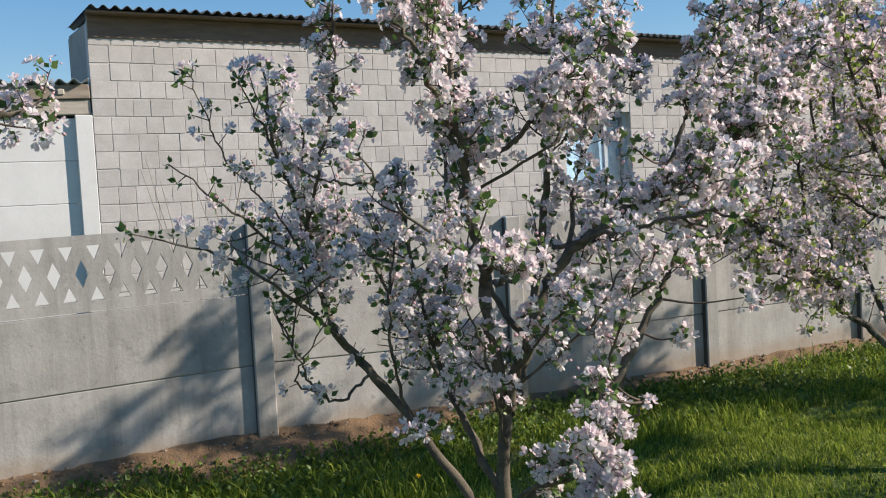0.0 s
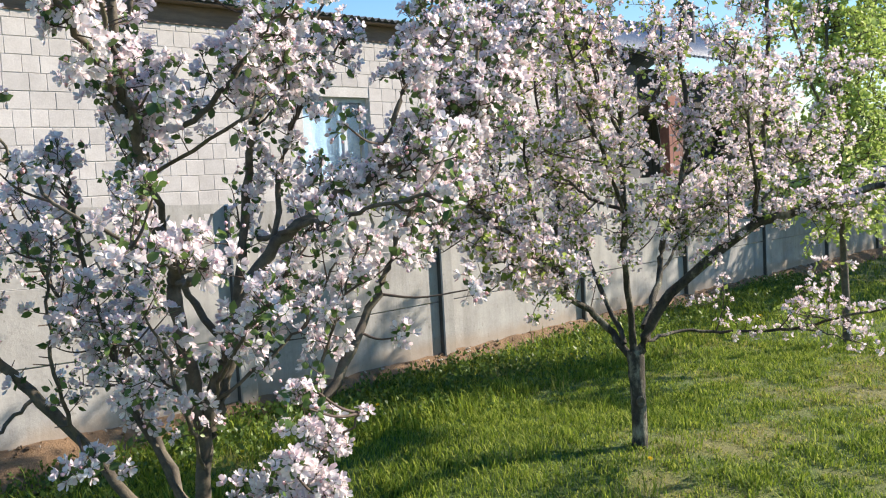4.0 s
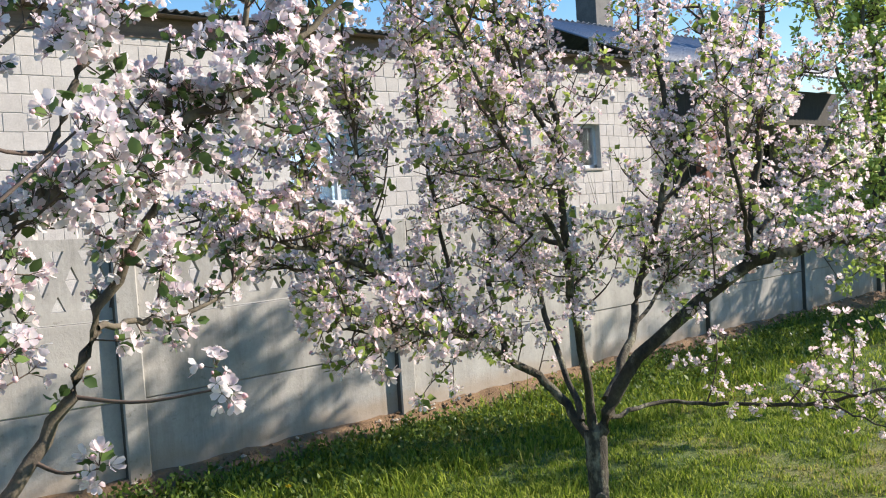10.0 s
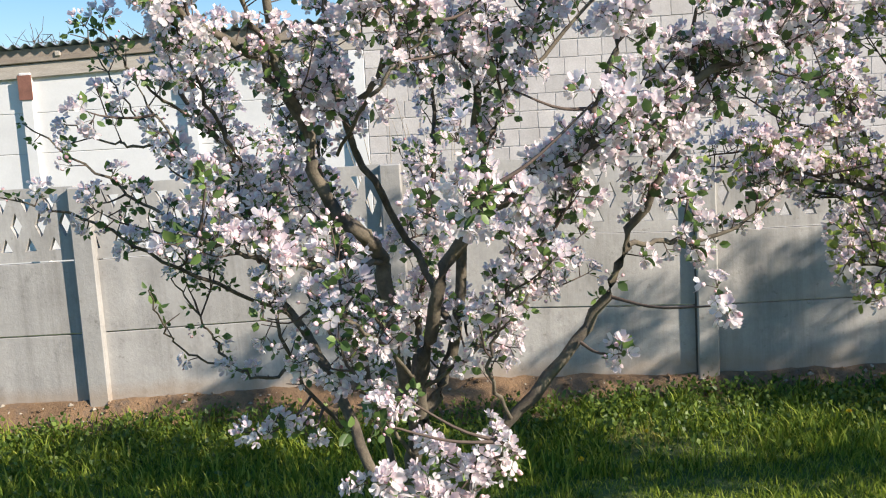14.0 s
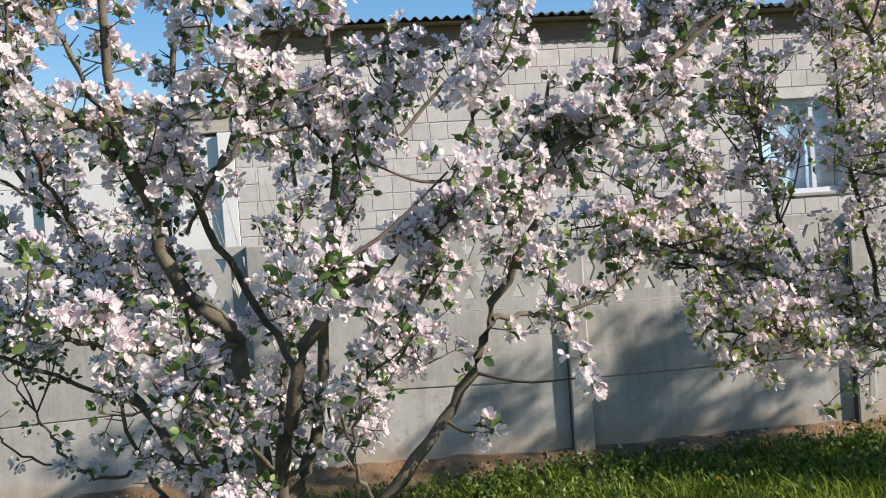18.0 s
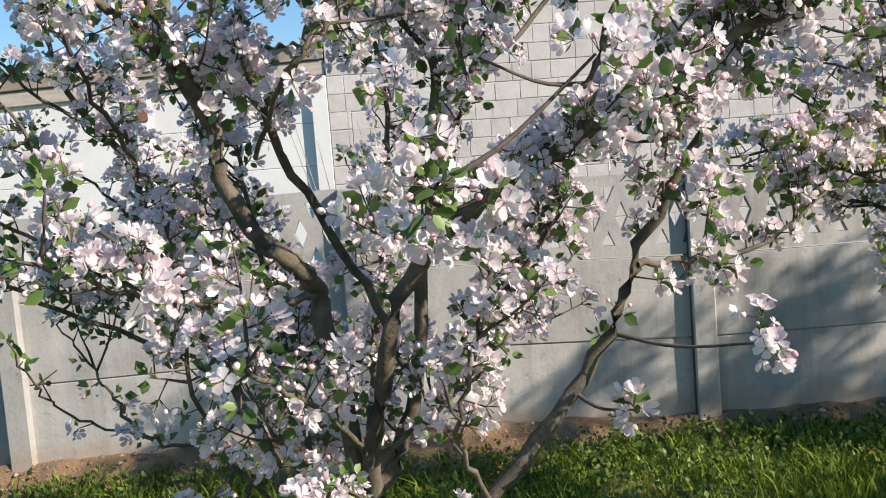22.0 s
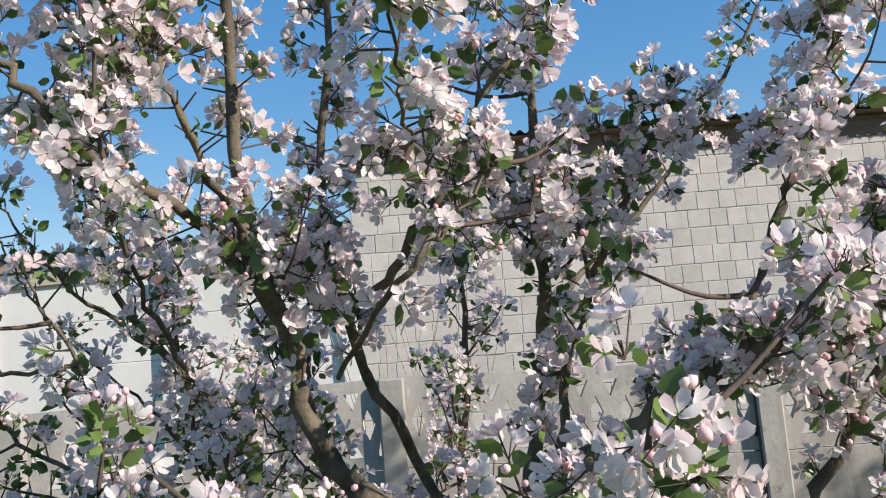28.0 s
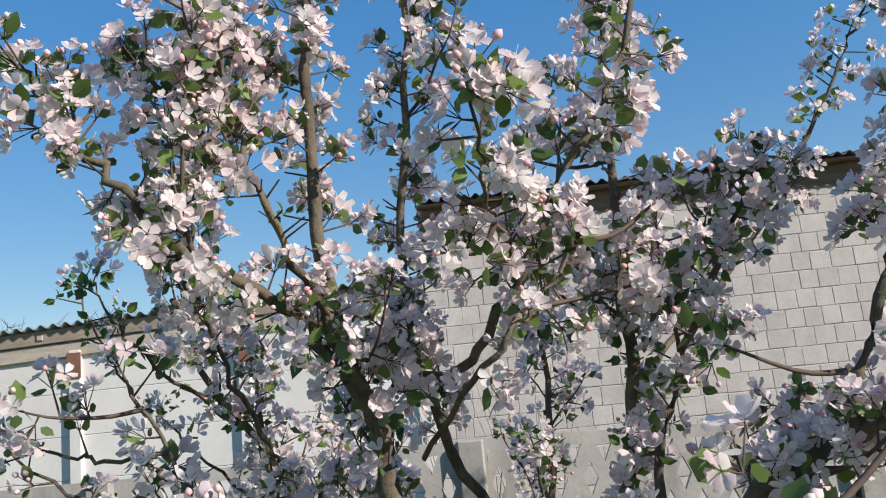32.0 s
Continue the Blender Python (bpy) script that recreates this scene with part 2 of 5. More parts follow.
M_LEAF_B = leafy("young_leaf", [(0.13, 0.19, 0.045), (0.23, 0.31, 0.070), (0.38, 0.45, 0.12)], 0.52, 0.5, 0.2, 0.2)
M_POPLAR = leafy("spring_leaf", [(0.34, 0.44, 0.10), (0.46, 0.56, 0.15), (0.56, 0.64, 0.24)], 0.45, 0.5, 0.15, 0.15)
M_CONIFER = leafy("dark_needles", [(0.02, 0.045, 0.025), (0.035, 0.07, 0.04)], 0.15, 0.6, 0.2, 0.3)
M_GRASS = leafy("grass_blade", [(0.075, 0.150, 0.018), (0.155, 0.242, 0.027), (0.295, 0.37, 0.045), (0.44, 0.46, 0.10)], 0.5, 0.6, 0.12, 0.35)
M_WEED = leafy("weed_leaf", [(0.06, 0.11, 0.022), (0.11, 0.175, 0.032), (0.20, 0.27, 0.05)], 0.4, 0.45, 0.35, 0.3)
M_YELLOW = leafy("dandelion_yellow", [(0.75, 0.55, 0.03), (0.85, 0.65, 0.05)], 0.25, 0.6, 0.2, 0.05)


def lawn_material():
    m, nt, p = shader("lawn_soil")
    geo = nt.nodes.new("ShaderNodeNewGeometry")
    a = node(nt, "TexNoise", Scale=2.6, Detail=8.0, Roughness=0.7)
    b = node(nt, "TexNoise", Scale=38.0, Detail=5.0, Roughness=0.75)
    for n in (a, b):
        nt.links.new(geo.outputs["Position"], n.inputs["Vector"])
    worn = nt.nodes.new("ShaderNodeAttribute")
    worn.attribute_name = "worn"
    mix = nt.nodes.new("ShaderNodeMath")
    mix.operation, mix.inputs[1].default_value = "MULTIPLY_ADD", 0.55
    nt.links.new(worn.outputs["Fac"], mix.inputs[0])
    nt.links.new(a.outputs[0], mix.inputs[2])
    c = ramp(nt, mix.outputs[0], [(0.38, (0.058, 0.105, 0.014)), (0.60, (0.110, 0.150, 0.026)), (0.85, (0.205, 0.195, 0.058)), (1.0, (0.27, 0.23, 0.095))])
    c = blend(nt, "MULTIPLY", 1.0, c, ramp(nt, b.outputs[0], [(0.25, (0.5,) * 3), (0.75, (1.25,) * 3)]))
    nt.links.new(c, p.inputs["Base Color"])
    p.inputs["Roughness"].default_value = 0.95
    bn = node(nt, "Bump", Strength=0.8, Distance=0.03)
    nt.links.new(b.outputs[0], bn.inputs["Height"])
    nt.links.new(bn.outputs[0], p.inputs["Normal"])
    return m


M_LAWN = lawn_material()


def glass_material():
    m, nt, p = shader("window_glass")
    p.inputs["Base Color"].default_value = (0.9, 0.95, 1, 1)
    p.inputs["Roughness"].default_value = 0.03
    p.inputs["Transmission Weight"].default_value = 1.0
    p.inputs["IOR"].default_value = 1.5
    return m


M_GLASS = glass_material()
# blue of the sky's reflection in the panes, put into the cloth's colour
M_CURTAIN_SKY = rough_surface("sky_reflection_curtain", (0.26, 0.40, 0.56), (0.34, 0.48, 0.64), 1.0, 30, 0.9, 0.1, 0.004)
M_DARKROOM = rough_surface("dim_room", (0.06, 0.06, 0.06), (0.10, 0.10, 0.10), 2.0, 20, 0.95, 0.1, 0.01)


# ---- mesh helpers ----
def mesh_from(name, verts, faces, mats, index=None, smooth=False):
    me = bpy.data.meshes.new(name)
    me.from_pydata(verts if isinstance(verts, list) else verts.tolist(), [], faces if isinstance(faces, list) else faces.tolist())
    for mt in (mats if isinstance(mats, (list, tuple)) else [mats]):
        me.materials.append(mt)
    if index is not None:
        me.polygons.foreach_set("material_index", np.asarray(index, dtype=np.int32))
    if smooth:
        me.polygons.foreach_set("use_smooth", np.ones(len(me.polygons), dtype=bool))
    me.update()
    return me


def bm_mesh(name, bm, material, smooth=False):
    me = bpy.data.meshes.new(name)
    bm.to_mesh(me)
    bm.free()
    me.materials.append(material)
    if smooth:
        me.polygons.foreach_set("use_smooth", np.ones(len(me.polygons), dtype=bool))
    return me


def part(name, data, material, parent, label="", m=None):
    """A mesh object under a thing or a part; data: a bmesh or a mesh."""
    me = bm_mesh(name, data, material) if isinstance(data, bmesh.types.BMesh) else data
    ob = new(name, me)
    ob.parent = parent
    if m is not None:
        ob.matrix_basis = m
    return tagged(ob, label)


def box(x0, x1, y0, y1, z0, z1, bevel=0.0):
    bm = bmesh.new()
    bmesh.ops.create_cube(bm, size=1.0)
    for v in bm.verts:
        v.co = Vector(((x0 + x1) / 2 + v.co.x * (x1 - x0), (y0 + y1) / 2 + v.co.y * (y1 - y0), (z0 + z1) / 2 + v.co.z * (z1 - z0)))
    if bevel:
        bmesh.ops.bevel(bm, geom=bm.edges[:], offset=bevel, segments=1, affect="EDGES")
    return bm


def thing(name, label, category, group="", kind="", at=(0, 0, 0)):
    ob = new(name)
    ob.location = at
    return tagged(ob, label, category, group, kind)


def corrugated(length, run, thick=0.006, pitch=0.13, wave=0.022):
    """A wavy sheet: waves across x, length along x, run along y from 0 downwards by nothing."""
    n = max(8, int(length / pitch * 8))
    xs = np.linspace(0, length, n + 1)
    zs = wave * np.sin(xs / pitch * 2 * np.pi)
    v = []
    for dz in (0, -thick):
        for y in (0, run):
            v += [(x, y, z + dz) for x, z in zip(xs, zs)]
    k = n + 1
    f = []
    for i in range(n):
        f.append((i, i + 1, k + i + 1, k + i))
        f.append((2 * k + i, 3 * k + i, 3 * k + i + 1, 2 * k + i + 1))
        f.append((i, 2 * k + i, 2 * k + i + 1, i + 1))
        f.append((k + i, k + i + 1, 3 * k + i + 1, 3 * k + i))
    f += [(0, k, 3 * k, 2 * k), (n, 2 * k + n, 3 * k + n, k + n)]
    return v, f


# ---- ground ----
def ground_z(x, y):
    """Lawn a little lower than the fence foot, gently uneven."""
    bank = np.clip((np.asarray(y) + 0.55) / 0.55, 0, 1)
    und = 0.03 * np.sin(np.asarray(x) * 0.9 + 0.4) * np.sin(np.asarray(y) * 1.1) + 0.015 * np.sin(np.asarray(x) * 2.3 + np.asarray(y) * 1.7)
    near = np.clip((40 - np.hypot(np.asarray(x) - 6, np.asarray(y) + 3)) / 40, 0, 1)
    return -0.14 + 0.10 * bank + und * near


def settled(x):
    """How much higher the fence stands where the soil rises."""
    return np.interp(x, [-9.0, 0.1, 2.15, 4.2], [0.03, 0.035, 0.075, 0.0])


def axis_steps(lo, hi, fine_lo, fine_hi, step):
    out = list(np.arange(fine_lo, fine_hi + 1e-6, step))
    d, x = step, fine_hi
    while x < hi:
        d *= 1.5
        x += d
        out.append(x)
    d, x = step, fine_lo
    while x > lo:
        d *= 1.5
        x -= d
        out.insert(0, x)
    return np.array(out)


def patch_noise(x, y, s):
    return np.array([noise.noise(Vector((a * s, b * s, 3.7))) for a, b in zip(x, y)])


def lushness(x, y):
    """Where the lawn grows well (positive) and where it is worn (negative)."""
    x, y = np.asarray(x), np.asarray(y)
    bare = np.exp(-((x - 6.9) / 1.5) ** 2 - ((y + 3.3) / 0.75) ** 2)
    moist = np.clip((y + 2.9) / 1.2, 0, 1) * np.clip((9.0 - x) / 3.0, 0, 1)
    return 0.6 * patch_noise(x, y, 0.85) + 0.55 * patch_noise(x, y, 2.7) + 0.28 * moist - 0.20 * bare + 0.13


gx, gy = axis_steps(-900, 900, -3, 20, 0.14), axis_steps(-900, 900, -8, 1, 0.14)
GX, GY = np.meshgrid(gx, gy)
gv = np.stack([GX.ravel(), GY.ravel(), ground_z(GX, GY).ravel()], 1)
w = len(gx)
gi = (np.arange(len(gy) - 1)[:, None] * w + np.arange(w - 1)[None]).ravel()
ground = new("ground", mesh_from("ground", gv, np.stack([gi, gi + 1, gi + w + 1, gi + w], 1), M_LAWN, smooth=True))
worn = ground.data.attributes.new("worn", "FLOAT", "POINT")
worn.data.foreach_set("value", np.clip(0.15 - lushness(gv[:, 0], gv[:, 1]), 0, 1).astype(np.float32))
tagged(ground, "short green lawn with worn dry patches", "lawn", kind="structure")

# sandy bank along the fence foot
bank_x = np.arange(-9.0, 27.0, 0.12)
rng = np.random.default_rng(5)
rows_y = [0.03, -0.04, -0.08, -0.13, -0.20, -0.33]
rows_z = [0.035, 0.03, -0.005, -0.045, -0.085, -0.16]
bv = []
for yy, zz in zip(rows_y, rows_z):
    jy, jz = rng.normal(0, 0.018, len(bank_x)), rng.normal(0, 0.010, len(bank_x))
    wob = 0.05 * np.sin(bank_x * 1.7) * (yy < -0.2)
    bv += [(x, yy + a * (yy < 0) + c, zz + b + float(settled(x))) for x, a, b, c in zip(bank_x, jy, jz, wob)]
nb = len(bank_x)
bf = [(r * nb + i + 1, r * nb + i, (r + 1) * nb + i, (r + 1) * nb + i + 1) for r in range(len(rows_y) - 1) for i in range(nb - 1)]
bank = new("soil_bank", mesh_from("soil_bank", bv, bf, M_SOIL, smooth=True))
tagged(bank, "bare sandy soil banked against the concrete fence foot", "soil", kind="structure")


# ---- concrete fence ----
PITCH = 2.05
FENCE_K = range(-4, 13)


def panel_mesh(holes):
    """A precast panel 1.95 long, 0.49 high, lying in xz, 0.045 thick."""
    bm = bmesh.new()
    L, H, T = 1.95, 0.488, 0.045
    loops = [[(0, 0), (L, 0), (L, H), (0, H)]]
    if holes:
        n = 12
        for i in range(n):
            cx = L * (i + 0.5) / n
            loops.append([(cx, 0.155), (cx + 0.039, 0.243), (cx, 0.331), (cx - 0.039, 0.243)])
        for i in range(n + 1):
            cx = L * i / n
            a, b = max(cx - 0.042, 0.02), min(cx + 0.042, L - 0.02)
            m = min(max(cx, 0.022), L - 0.022)
            loops.append([(a, 0.420), (m, 0.325), (b, 0.420)])
            loops.append([(a, 0.070), (b, 0.070), (m, 0.162)])
    edges = []
    for lp in loops:
        vs = [bm.verts.new((x, 0, z)) for x, z in lp]
        edges += [bm.edges.new((vs[i], vs[(i + 1) % len(vs)])) for i in range(len(vs))]
    bmesh.ops.triangle_fill(bm, use_beauty=True, use_dissolve=False, edges=edges)
    bmesh.ops.recalc_face_normals(bm, faces=bm.faces[:])
    ext = bmesh.ops.extrude_face_region(bm, geom=bm.faces[:])
    for v in ext["geom"]:
        if isinstance(v, bmesh.types.BMVert):
            v.co.y += T
    bmesh.ops.recalc_face_normals(bm, faces=bm.faces[:])
    return bm


fence = thing("concrete_fence", "weathered grey precast concrete panel fence with openwork top", "fence")
plain = []
for i in range(4):
    bm = box(0, 1.95, 0, 0.045, 0, 0.487, 0.003)
    plain.append(bm_mesh("plain_panel", bm, M_CONCRETE))
lattice = bm_mesh("openwork_panel", panel_mesh(True), M_CONCRETE)


def post_mesh():
    """A slotted post with an eased head."""
    bm = box(-0.071, 0.071, -0.074, 0.07, -0.3, 1.50, 0.010)
    for v in bm.verts:
        if v.co.z > 1.4 and abs(v.co.x) > 0.05:
            v.co.z -= 0.014
    me = bm_mesh("fence_post", bm, M_POST)
    me.materials.append(M_POSTSHADE)   # shade painted into the face turned from the sun
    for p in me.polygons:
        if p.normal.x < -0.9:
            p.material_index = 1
    return me


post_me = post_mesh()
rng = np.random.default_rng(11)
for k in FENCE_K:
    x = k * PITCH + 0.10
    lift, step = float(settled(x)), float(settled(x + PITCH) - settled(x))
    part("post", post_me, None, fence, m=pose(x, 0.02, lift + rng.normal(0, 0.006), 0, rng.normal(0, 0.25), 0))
    for row in range(3):
        me = lattice if row == 2 else plain[(k * 2 + row) % 4]
        part("openwork_panel" if row == 2 else "panel", me, None, fence,
             m=pose(x + 0.05, rng.normal(0, 0.003), 0.008 + lift + row * 0.495, rng.normal(0, 0.3), rng.normal(0, 0.1) - math.degrees(step / PITCH), 0))


# ---- block building ----
WALL_Y, BX0, BX1 = 4.915, 1.56, 16.15
COURSE = 0.2085
WINDOWS = [(8.20, 9.45, 1.70, 2.94), (12.0, 12.84, 2.10, 2.90), (13.86, 14.64, 2.10, 2.91)]
house = thing("block_building", "long low outbuilding of pale cinder blocks under a corrugated roof", "building")


def add_box(bm, x0, x1, y0, y1, z0, z1):
    r = bmesh.ops.create_cube(bm, size=1.0)
    for v in r["verts"]:
        v.co = Vector(((x0 + x1) / 2 + v.co.x * (x1 - x0), (y0 + y1) / 2 + v.co.y * (y1 - y0), (z0 + z1) / 2 + v.co.z * (z1 - z0)))


def wall_with_openings(x0, x1, z0, z1, y0, y1, holes):
    """One continuous wall in xz with real openings through its thickness."""
    bm = bmesh.new()
    xs = sorted({x0, x1, *[v for h in holes for v in h[:2]]})
    zs = sorted({z0, z1, *[v for h in holes for v in h[2:]]})
    grid = {(i, j): bm.verts.new((x, y0, z)) for i, x in enumerate(xs) for j, z in enumerate(zs)}
    for i in range(len(xs) - 1):
        for j in range(len(zs) - 1):
            mx, mz = (xs[i] + xs[i + 1]) / 2, (zs[j] + zs[j + 1]) / 2
            if not any(h[0] < mx < h[1] and h[2] < mz < h[3] for h in holes):
                bm.faces.new((grid[i, j], grid[i + 1, j], grid[i + 1, j + 1], grid[i, j + 1]))
    ext = bmesh.ops.extrude_face_region(bm, geom=bm.faces[:])
    for v in ext["geom"]:
        if isinstance(v, bmesh.types.BMVert):
            v.co.y = y1
    bmesh.ops.recalc_face_normals(bm, faces=bm.faces[:])
    return bm


yf, yb, top = WALL_Y + 0.004, WALL_Y + 0.30, 4.0
part("front_wall", wall_with_openings(BX0, BX1, -0.2, top, yf, yb, WINDOWS), M_MORTAR, house)
for x0 in (BX0 + 0.004, BX1 - 0.30):
    side = bmesh.new()
    vs = [side.verts.new((x, y, z)) for x in (x0, x0 + 0.296) for y, z in ((yb, -0.2), (8.2, -0.2), (8.2, 4.48), (yb, 4.02))]
    for f in ((0, 3, 2, 1), (4, 5, 6, 7), (0, 1, 5, 4), (1, 2, 6, 5), (2, 3, 7, 6), (3, 0, 4, 7)):
        side.faces.new([vs[i] for i in f])
    part("side_wall", side, M_RENDER, house)
part("back_wall", box(BX0 + 0.004, BX1 - 0.004, 8.2, 8.4, -0.2, 4.46), M_RENDER, house)
roof_v, roof_f = corrugated(BX1 - BX0 + 0.25, 4.1)
tilt = math.atan2(0.55, 3.7)
roof = part("roof", mesh_from("roof", roof_v, roof_f, M_SLATE, smooth=True), None, house, "dark grey corrugated sheet roof",
            pose(BX0 + 0.015, 4.655, 4.105, math.degrees(tilt), 0, 0))
part("soffit", box(BX0 - 0.01, BX1 + 0.2, 4.70, 4.905, 4.055, 4.07, 0.004), M_BOARD, house, "brown weathered boards under the eaves")
part("wall_plate", box(BX0 + 0.01, BX1, 4.893, 4.913, 3.80, 4.053, 0.004), M_BOARD, house, "brown weathered board along the top of the wall")

for n, (a, b, z0, z1) in enumerate(WINDOWS):
    win = part("window", box(a, b, WALL_Y + 0.10, WALL_Y + 0.16, z0, z0 + 0.06), M_FRAME, house, "blue-grey painted wooden window")
    fr = bmesh.new()
    for bx in ((a, a + 0.07, z0, z1), (b - 0.07, b, z0, z1), (a + 0.07, b - 0.07, z1 - 0.07, z1)):
        add_box(fr, bx[0], bx[1], WALL_Y + 0.10, WALL_Y + 0.165, bx[2], bx[3])
    part("window_frame", fr, M_FRAME, win)
    part("window_sill", box(a - 0.04, b + 0.04, WALL_Y - 0.03, WALL_Y + 0.10, z0 - 0.05, z0 - 0.005, 0.006), M_RENDER, win)
    cuts = [a + 0.07, (a + b) / 2 + 0.20, b - 0.07] if b - a > 1.2 else [a + 0.07, b - 0.07]
    for j in range(len(cuts) - 1):
        if j:
            part("mullion", box(cuts[j] - 0.03, cuts[j] + 0.03, WALL_Y + 0.098, WALL_Y + 0.168, z0 + 0.06, z1 - 0.07), M_FRAME, win)
        pane = part("pane", box(cuts[j], cuts[j + 1], WALL_Y + 0.13, WALL_Y + 0.134, z0 + 0.06, z1 - 0.07), M_GLASS, win)
        pane.visible_shadow = False
    if n == 0:
        # its blue stands in for sky mirrored by the glass
        curtain = bmesh.new()
        cx = np.linspace(a + 0.06, b - 0.06, 60)
        prev = None
        for x in cx:
            y = WALL_Y + 0.22 + 0.012 * math.sin(x * 9) + 0.004 * math.sin(x * 23)
            cur = [curtain.verts.new((x, y, z0 + 0.05)), curtain.verts.new((x, y, z1 - 0.05))]
            if prev:
                curtain.faces.new((prev[0], cur[0], cur[1], prev[1]))
            prev = cur
        part("curtain", curtain, M_CURTAIN_SKY, win, "curtain coloured like the sky reflected in the panes")
room = bmesh.new()
add_box(room, BX0 + 0.4, BX1 - 0.4, 7.0, 7.1, 0.0, 3.3)
add_box(room, BX0 + 0.4, BX1 - 0.4, yb + 0.05, 7.0, 0.9, 0.95)
part("inner_wall", room, M_DARKROOM, house)


# ---- shed of concrete panels ----
shed = thing("panel_shed", "long shed with whitewashed concrete panel walls and a tin roof", "shed")
shed_panel = bm_mesh("shed_panel", box(0, 1.95, 0, 0.05, 0, 0.494, 0.006), M_SHED)
shed_post = bm_mesh("shed_post", box(-0.07, 0.07, -0.05, 0.10, 0, 2.86, 0.008), M_SHED)
shed_cap = bm_mesh("bracket", box(-0.085, 0.085, -0.065, -0.052, 2.53, 2.83, 0.003), M_RUST)
for k in range(0, 8):
    x = 1.41 - k * 2.01
    if k:
        post = part("wall_post", shed_post, None, shed, m=pose(x, 4.96, 0))
        part("bracket", shed_cap, None, post, "rust-red steel bracket")
    else:
        part("wall_post", box(1.365, 1.556, 4.91, 5.06, 0, 2.90, 0.008), M_SHED, shed)
    if k < 7:
        for row in range(6):
            part("wall_panel", shed_panel, None, shed, m=pose(x - 1.98, 4.98, -0.11 + row * 0.497))
SLANT = -1.6   # the eaves fall a little away from the block building
beam_at = pose(BX0 - 0.01, 0, 2.93, 0, SLANT, 0)
part("wall_beam", box(-14.6, 0, 4.935, 5.13, -0.02, 0.155, 0.01), M_BEAM, shed, "weathered timber wall beam", beam_at)
part("fascia_board", box(-14.6, 0, 4.905, 4.945, 0.16, 0.325, 0.008), M_FASCIA, shed, "brown weathered eaves board", beam_at)
for i in range(17):
    part("rafter_end", box(-0.35 - i * 0.85, -0.27 - i * 0.85, 4.885, 4.908, 0.205, 0.275, 0.012), M_BEAM, shed, m=beam_at)
sv, sf = corrugated(14.9, 4.6, pitch=0.15, wave=0.024)
part("roof", mesh_from("shed_roof", sv, sf, M_TIN, smooth=True), None, shed, "grey corrugated roof", beam_at @ pose(-14.9, 4.83, 0.36, -4.0, 0, 0))
part("back_wall", box(-13.0, BX0 - 0.02, 8.9, 9.1, 0, 2.6), M_RENDER, shed)
part("end_wall", box(-13.1, -12.9, 5.1, 8.9, 0, 2.6), M_RENDER, shed)


# ---- plank barn ----
barn = thing("plank_barn", "dark plank barn with a blue-grey sheet roof", "barn")
rng = np.random.default_rng(3)
plank = [bm_mesh("plank", box(0, 0.155, 0, 0.025, 0, 3.0 + 0.05 * i, 0.004), M_DARKWOOD) for i in range(3)]
for i in range(48):
    x = 17.4 + i * 0.16
    part("plank", plank[int(rng.integers(3))], None, barn, m=pose(x, 7.4 + rng.normal(0, 0.006), 0, 0, rng.normal(0, 0.3), 0))
part("gable_wall", box(16.3, 17.35, 5.3, 5.5, 0, 3.9), M_SLATE, barn)
for x in (19.9, 22.4, 24.9):
    part("barn_post", box(x, x + 0.16, 5.5, 5.66, 0, 3.05, 0.01), M_DARKWOOD, barn)
part("brick_pier", box(18.5, 19.1, 5.25, 5.5, 0, 3.3, 0.01), M_REDBRICK, barn, "red brick pier")
part("lintel", box(16.25, 25.2, 5.5, 5.68, 3.05, 3.9), M_DARKWOOD, barn)
part("back_wall", box(16.3, 25.1, 11.0, 11.2, 0, 4.0), M_RENDER, barn)
part("end_wall", box(25.0, 25.2, 5.7, 11.0, 0, 4.0), M_RENDER, barn)
rv, rf = corrugated(9.3, 4.1, pitch=0.2, wave=0.03)
part("roof", mesh_from("barn_roof", rv, rf, M_BLUEROOF, smooth=True), None, barn, "blue-grey sheet roof", pose(16.2, 4.75, 4.12, 24, 0, 0))
part("roof", mesh_from("barn_roof_back", rv, rf, M_BLUEROOF, smooth=True), None, barn, "", pose(25.5, 12.1, 4.12, 24, 0, 180))


def pipe_bm(x, y, z0, z1, r, cap=False):
    bm = bmesh.new()
    ret = bmesh.ops.create_cone(bm, cap_ends=True, segments=14, radius1=r, radius2=r, depth=z1 - z0)
    bmesh.ops.translate(bm, verts=ret["verts"], vec=(x, y, (z0 + z1) / 2))
    if cap:
        ret = bmesh.ops.create_cone(bm, cap_ends=True, segments=14, radius1=r * 2.2, radius2=r * 0.3, depth=0.14)
        bmesh.ops.translate(bm, verts=ret["verts"], vec=(x, y, z1 + 0.16))
        for a in range(3):
            ret = bmesh.ops.create_cone(bm, cap_ends=True, segments=6, radius1=0.012, radius2=0.012, depth=0.14)
            bmesh.ops.translate(bm, verts=ret["verts"], vec=(x + r * math.cos(a * 2.1), y + r * math.sin(a * 2.1), z1 + 0.06))
    return bm


part("flue", pipe_bm(21.2, 6.4, 4.6, 5.75, 0.11, True), M_PIPE, barn, "sooty metal flue with a cowl")
part("flue", pipe_bm(21.75, 6.5, 4.6, 5.7, 0.11, True), M_PIPE, barn, "sooty metal flue with a cowl")
part("vent_pipe", pipe_bm(13.9, 5.4, 4.0, 4.85, 0.045), M_PIPE, house, "thin metal vent pipe")
part("vent_pipe", pipe_bm(15.15, 5.4, 3.95, 4.6, 0.06), M_RENDER, house, "short asbestos vent pipe")
stack = bmesh.new()
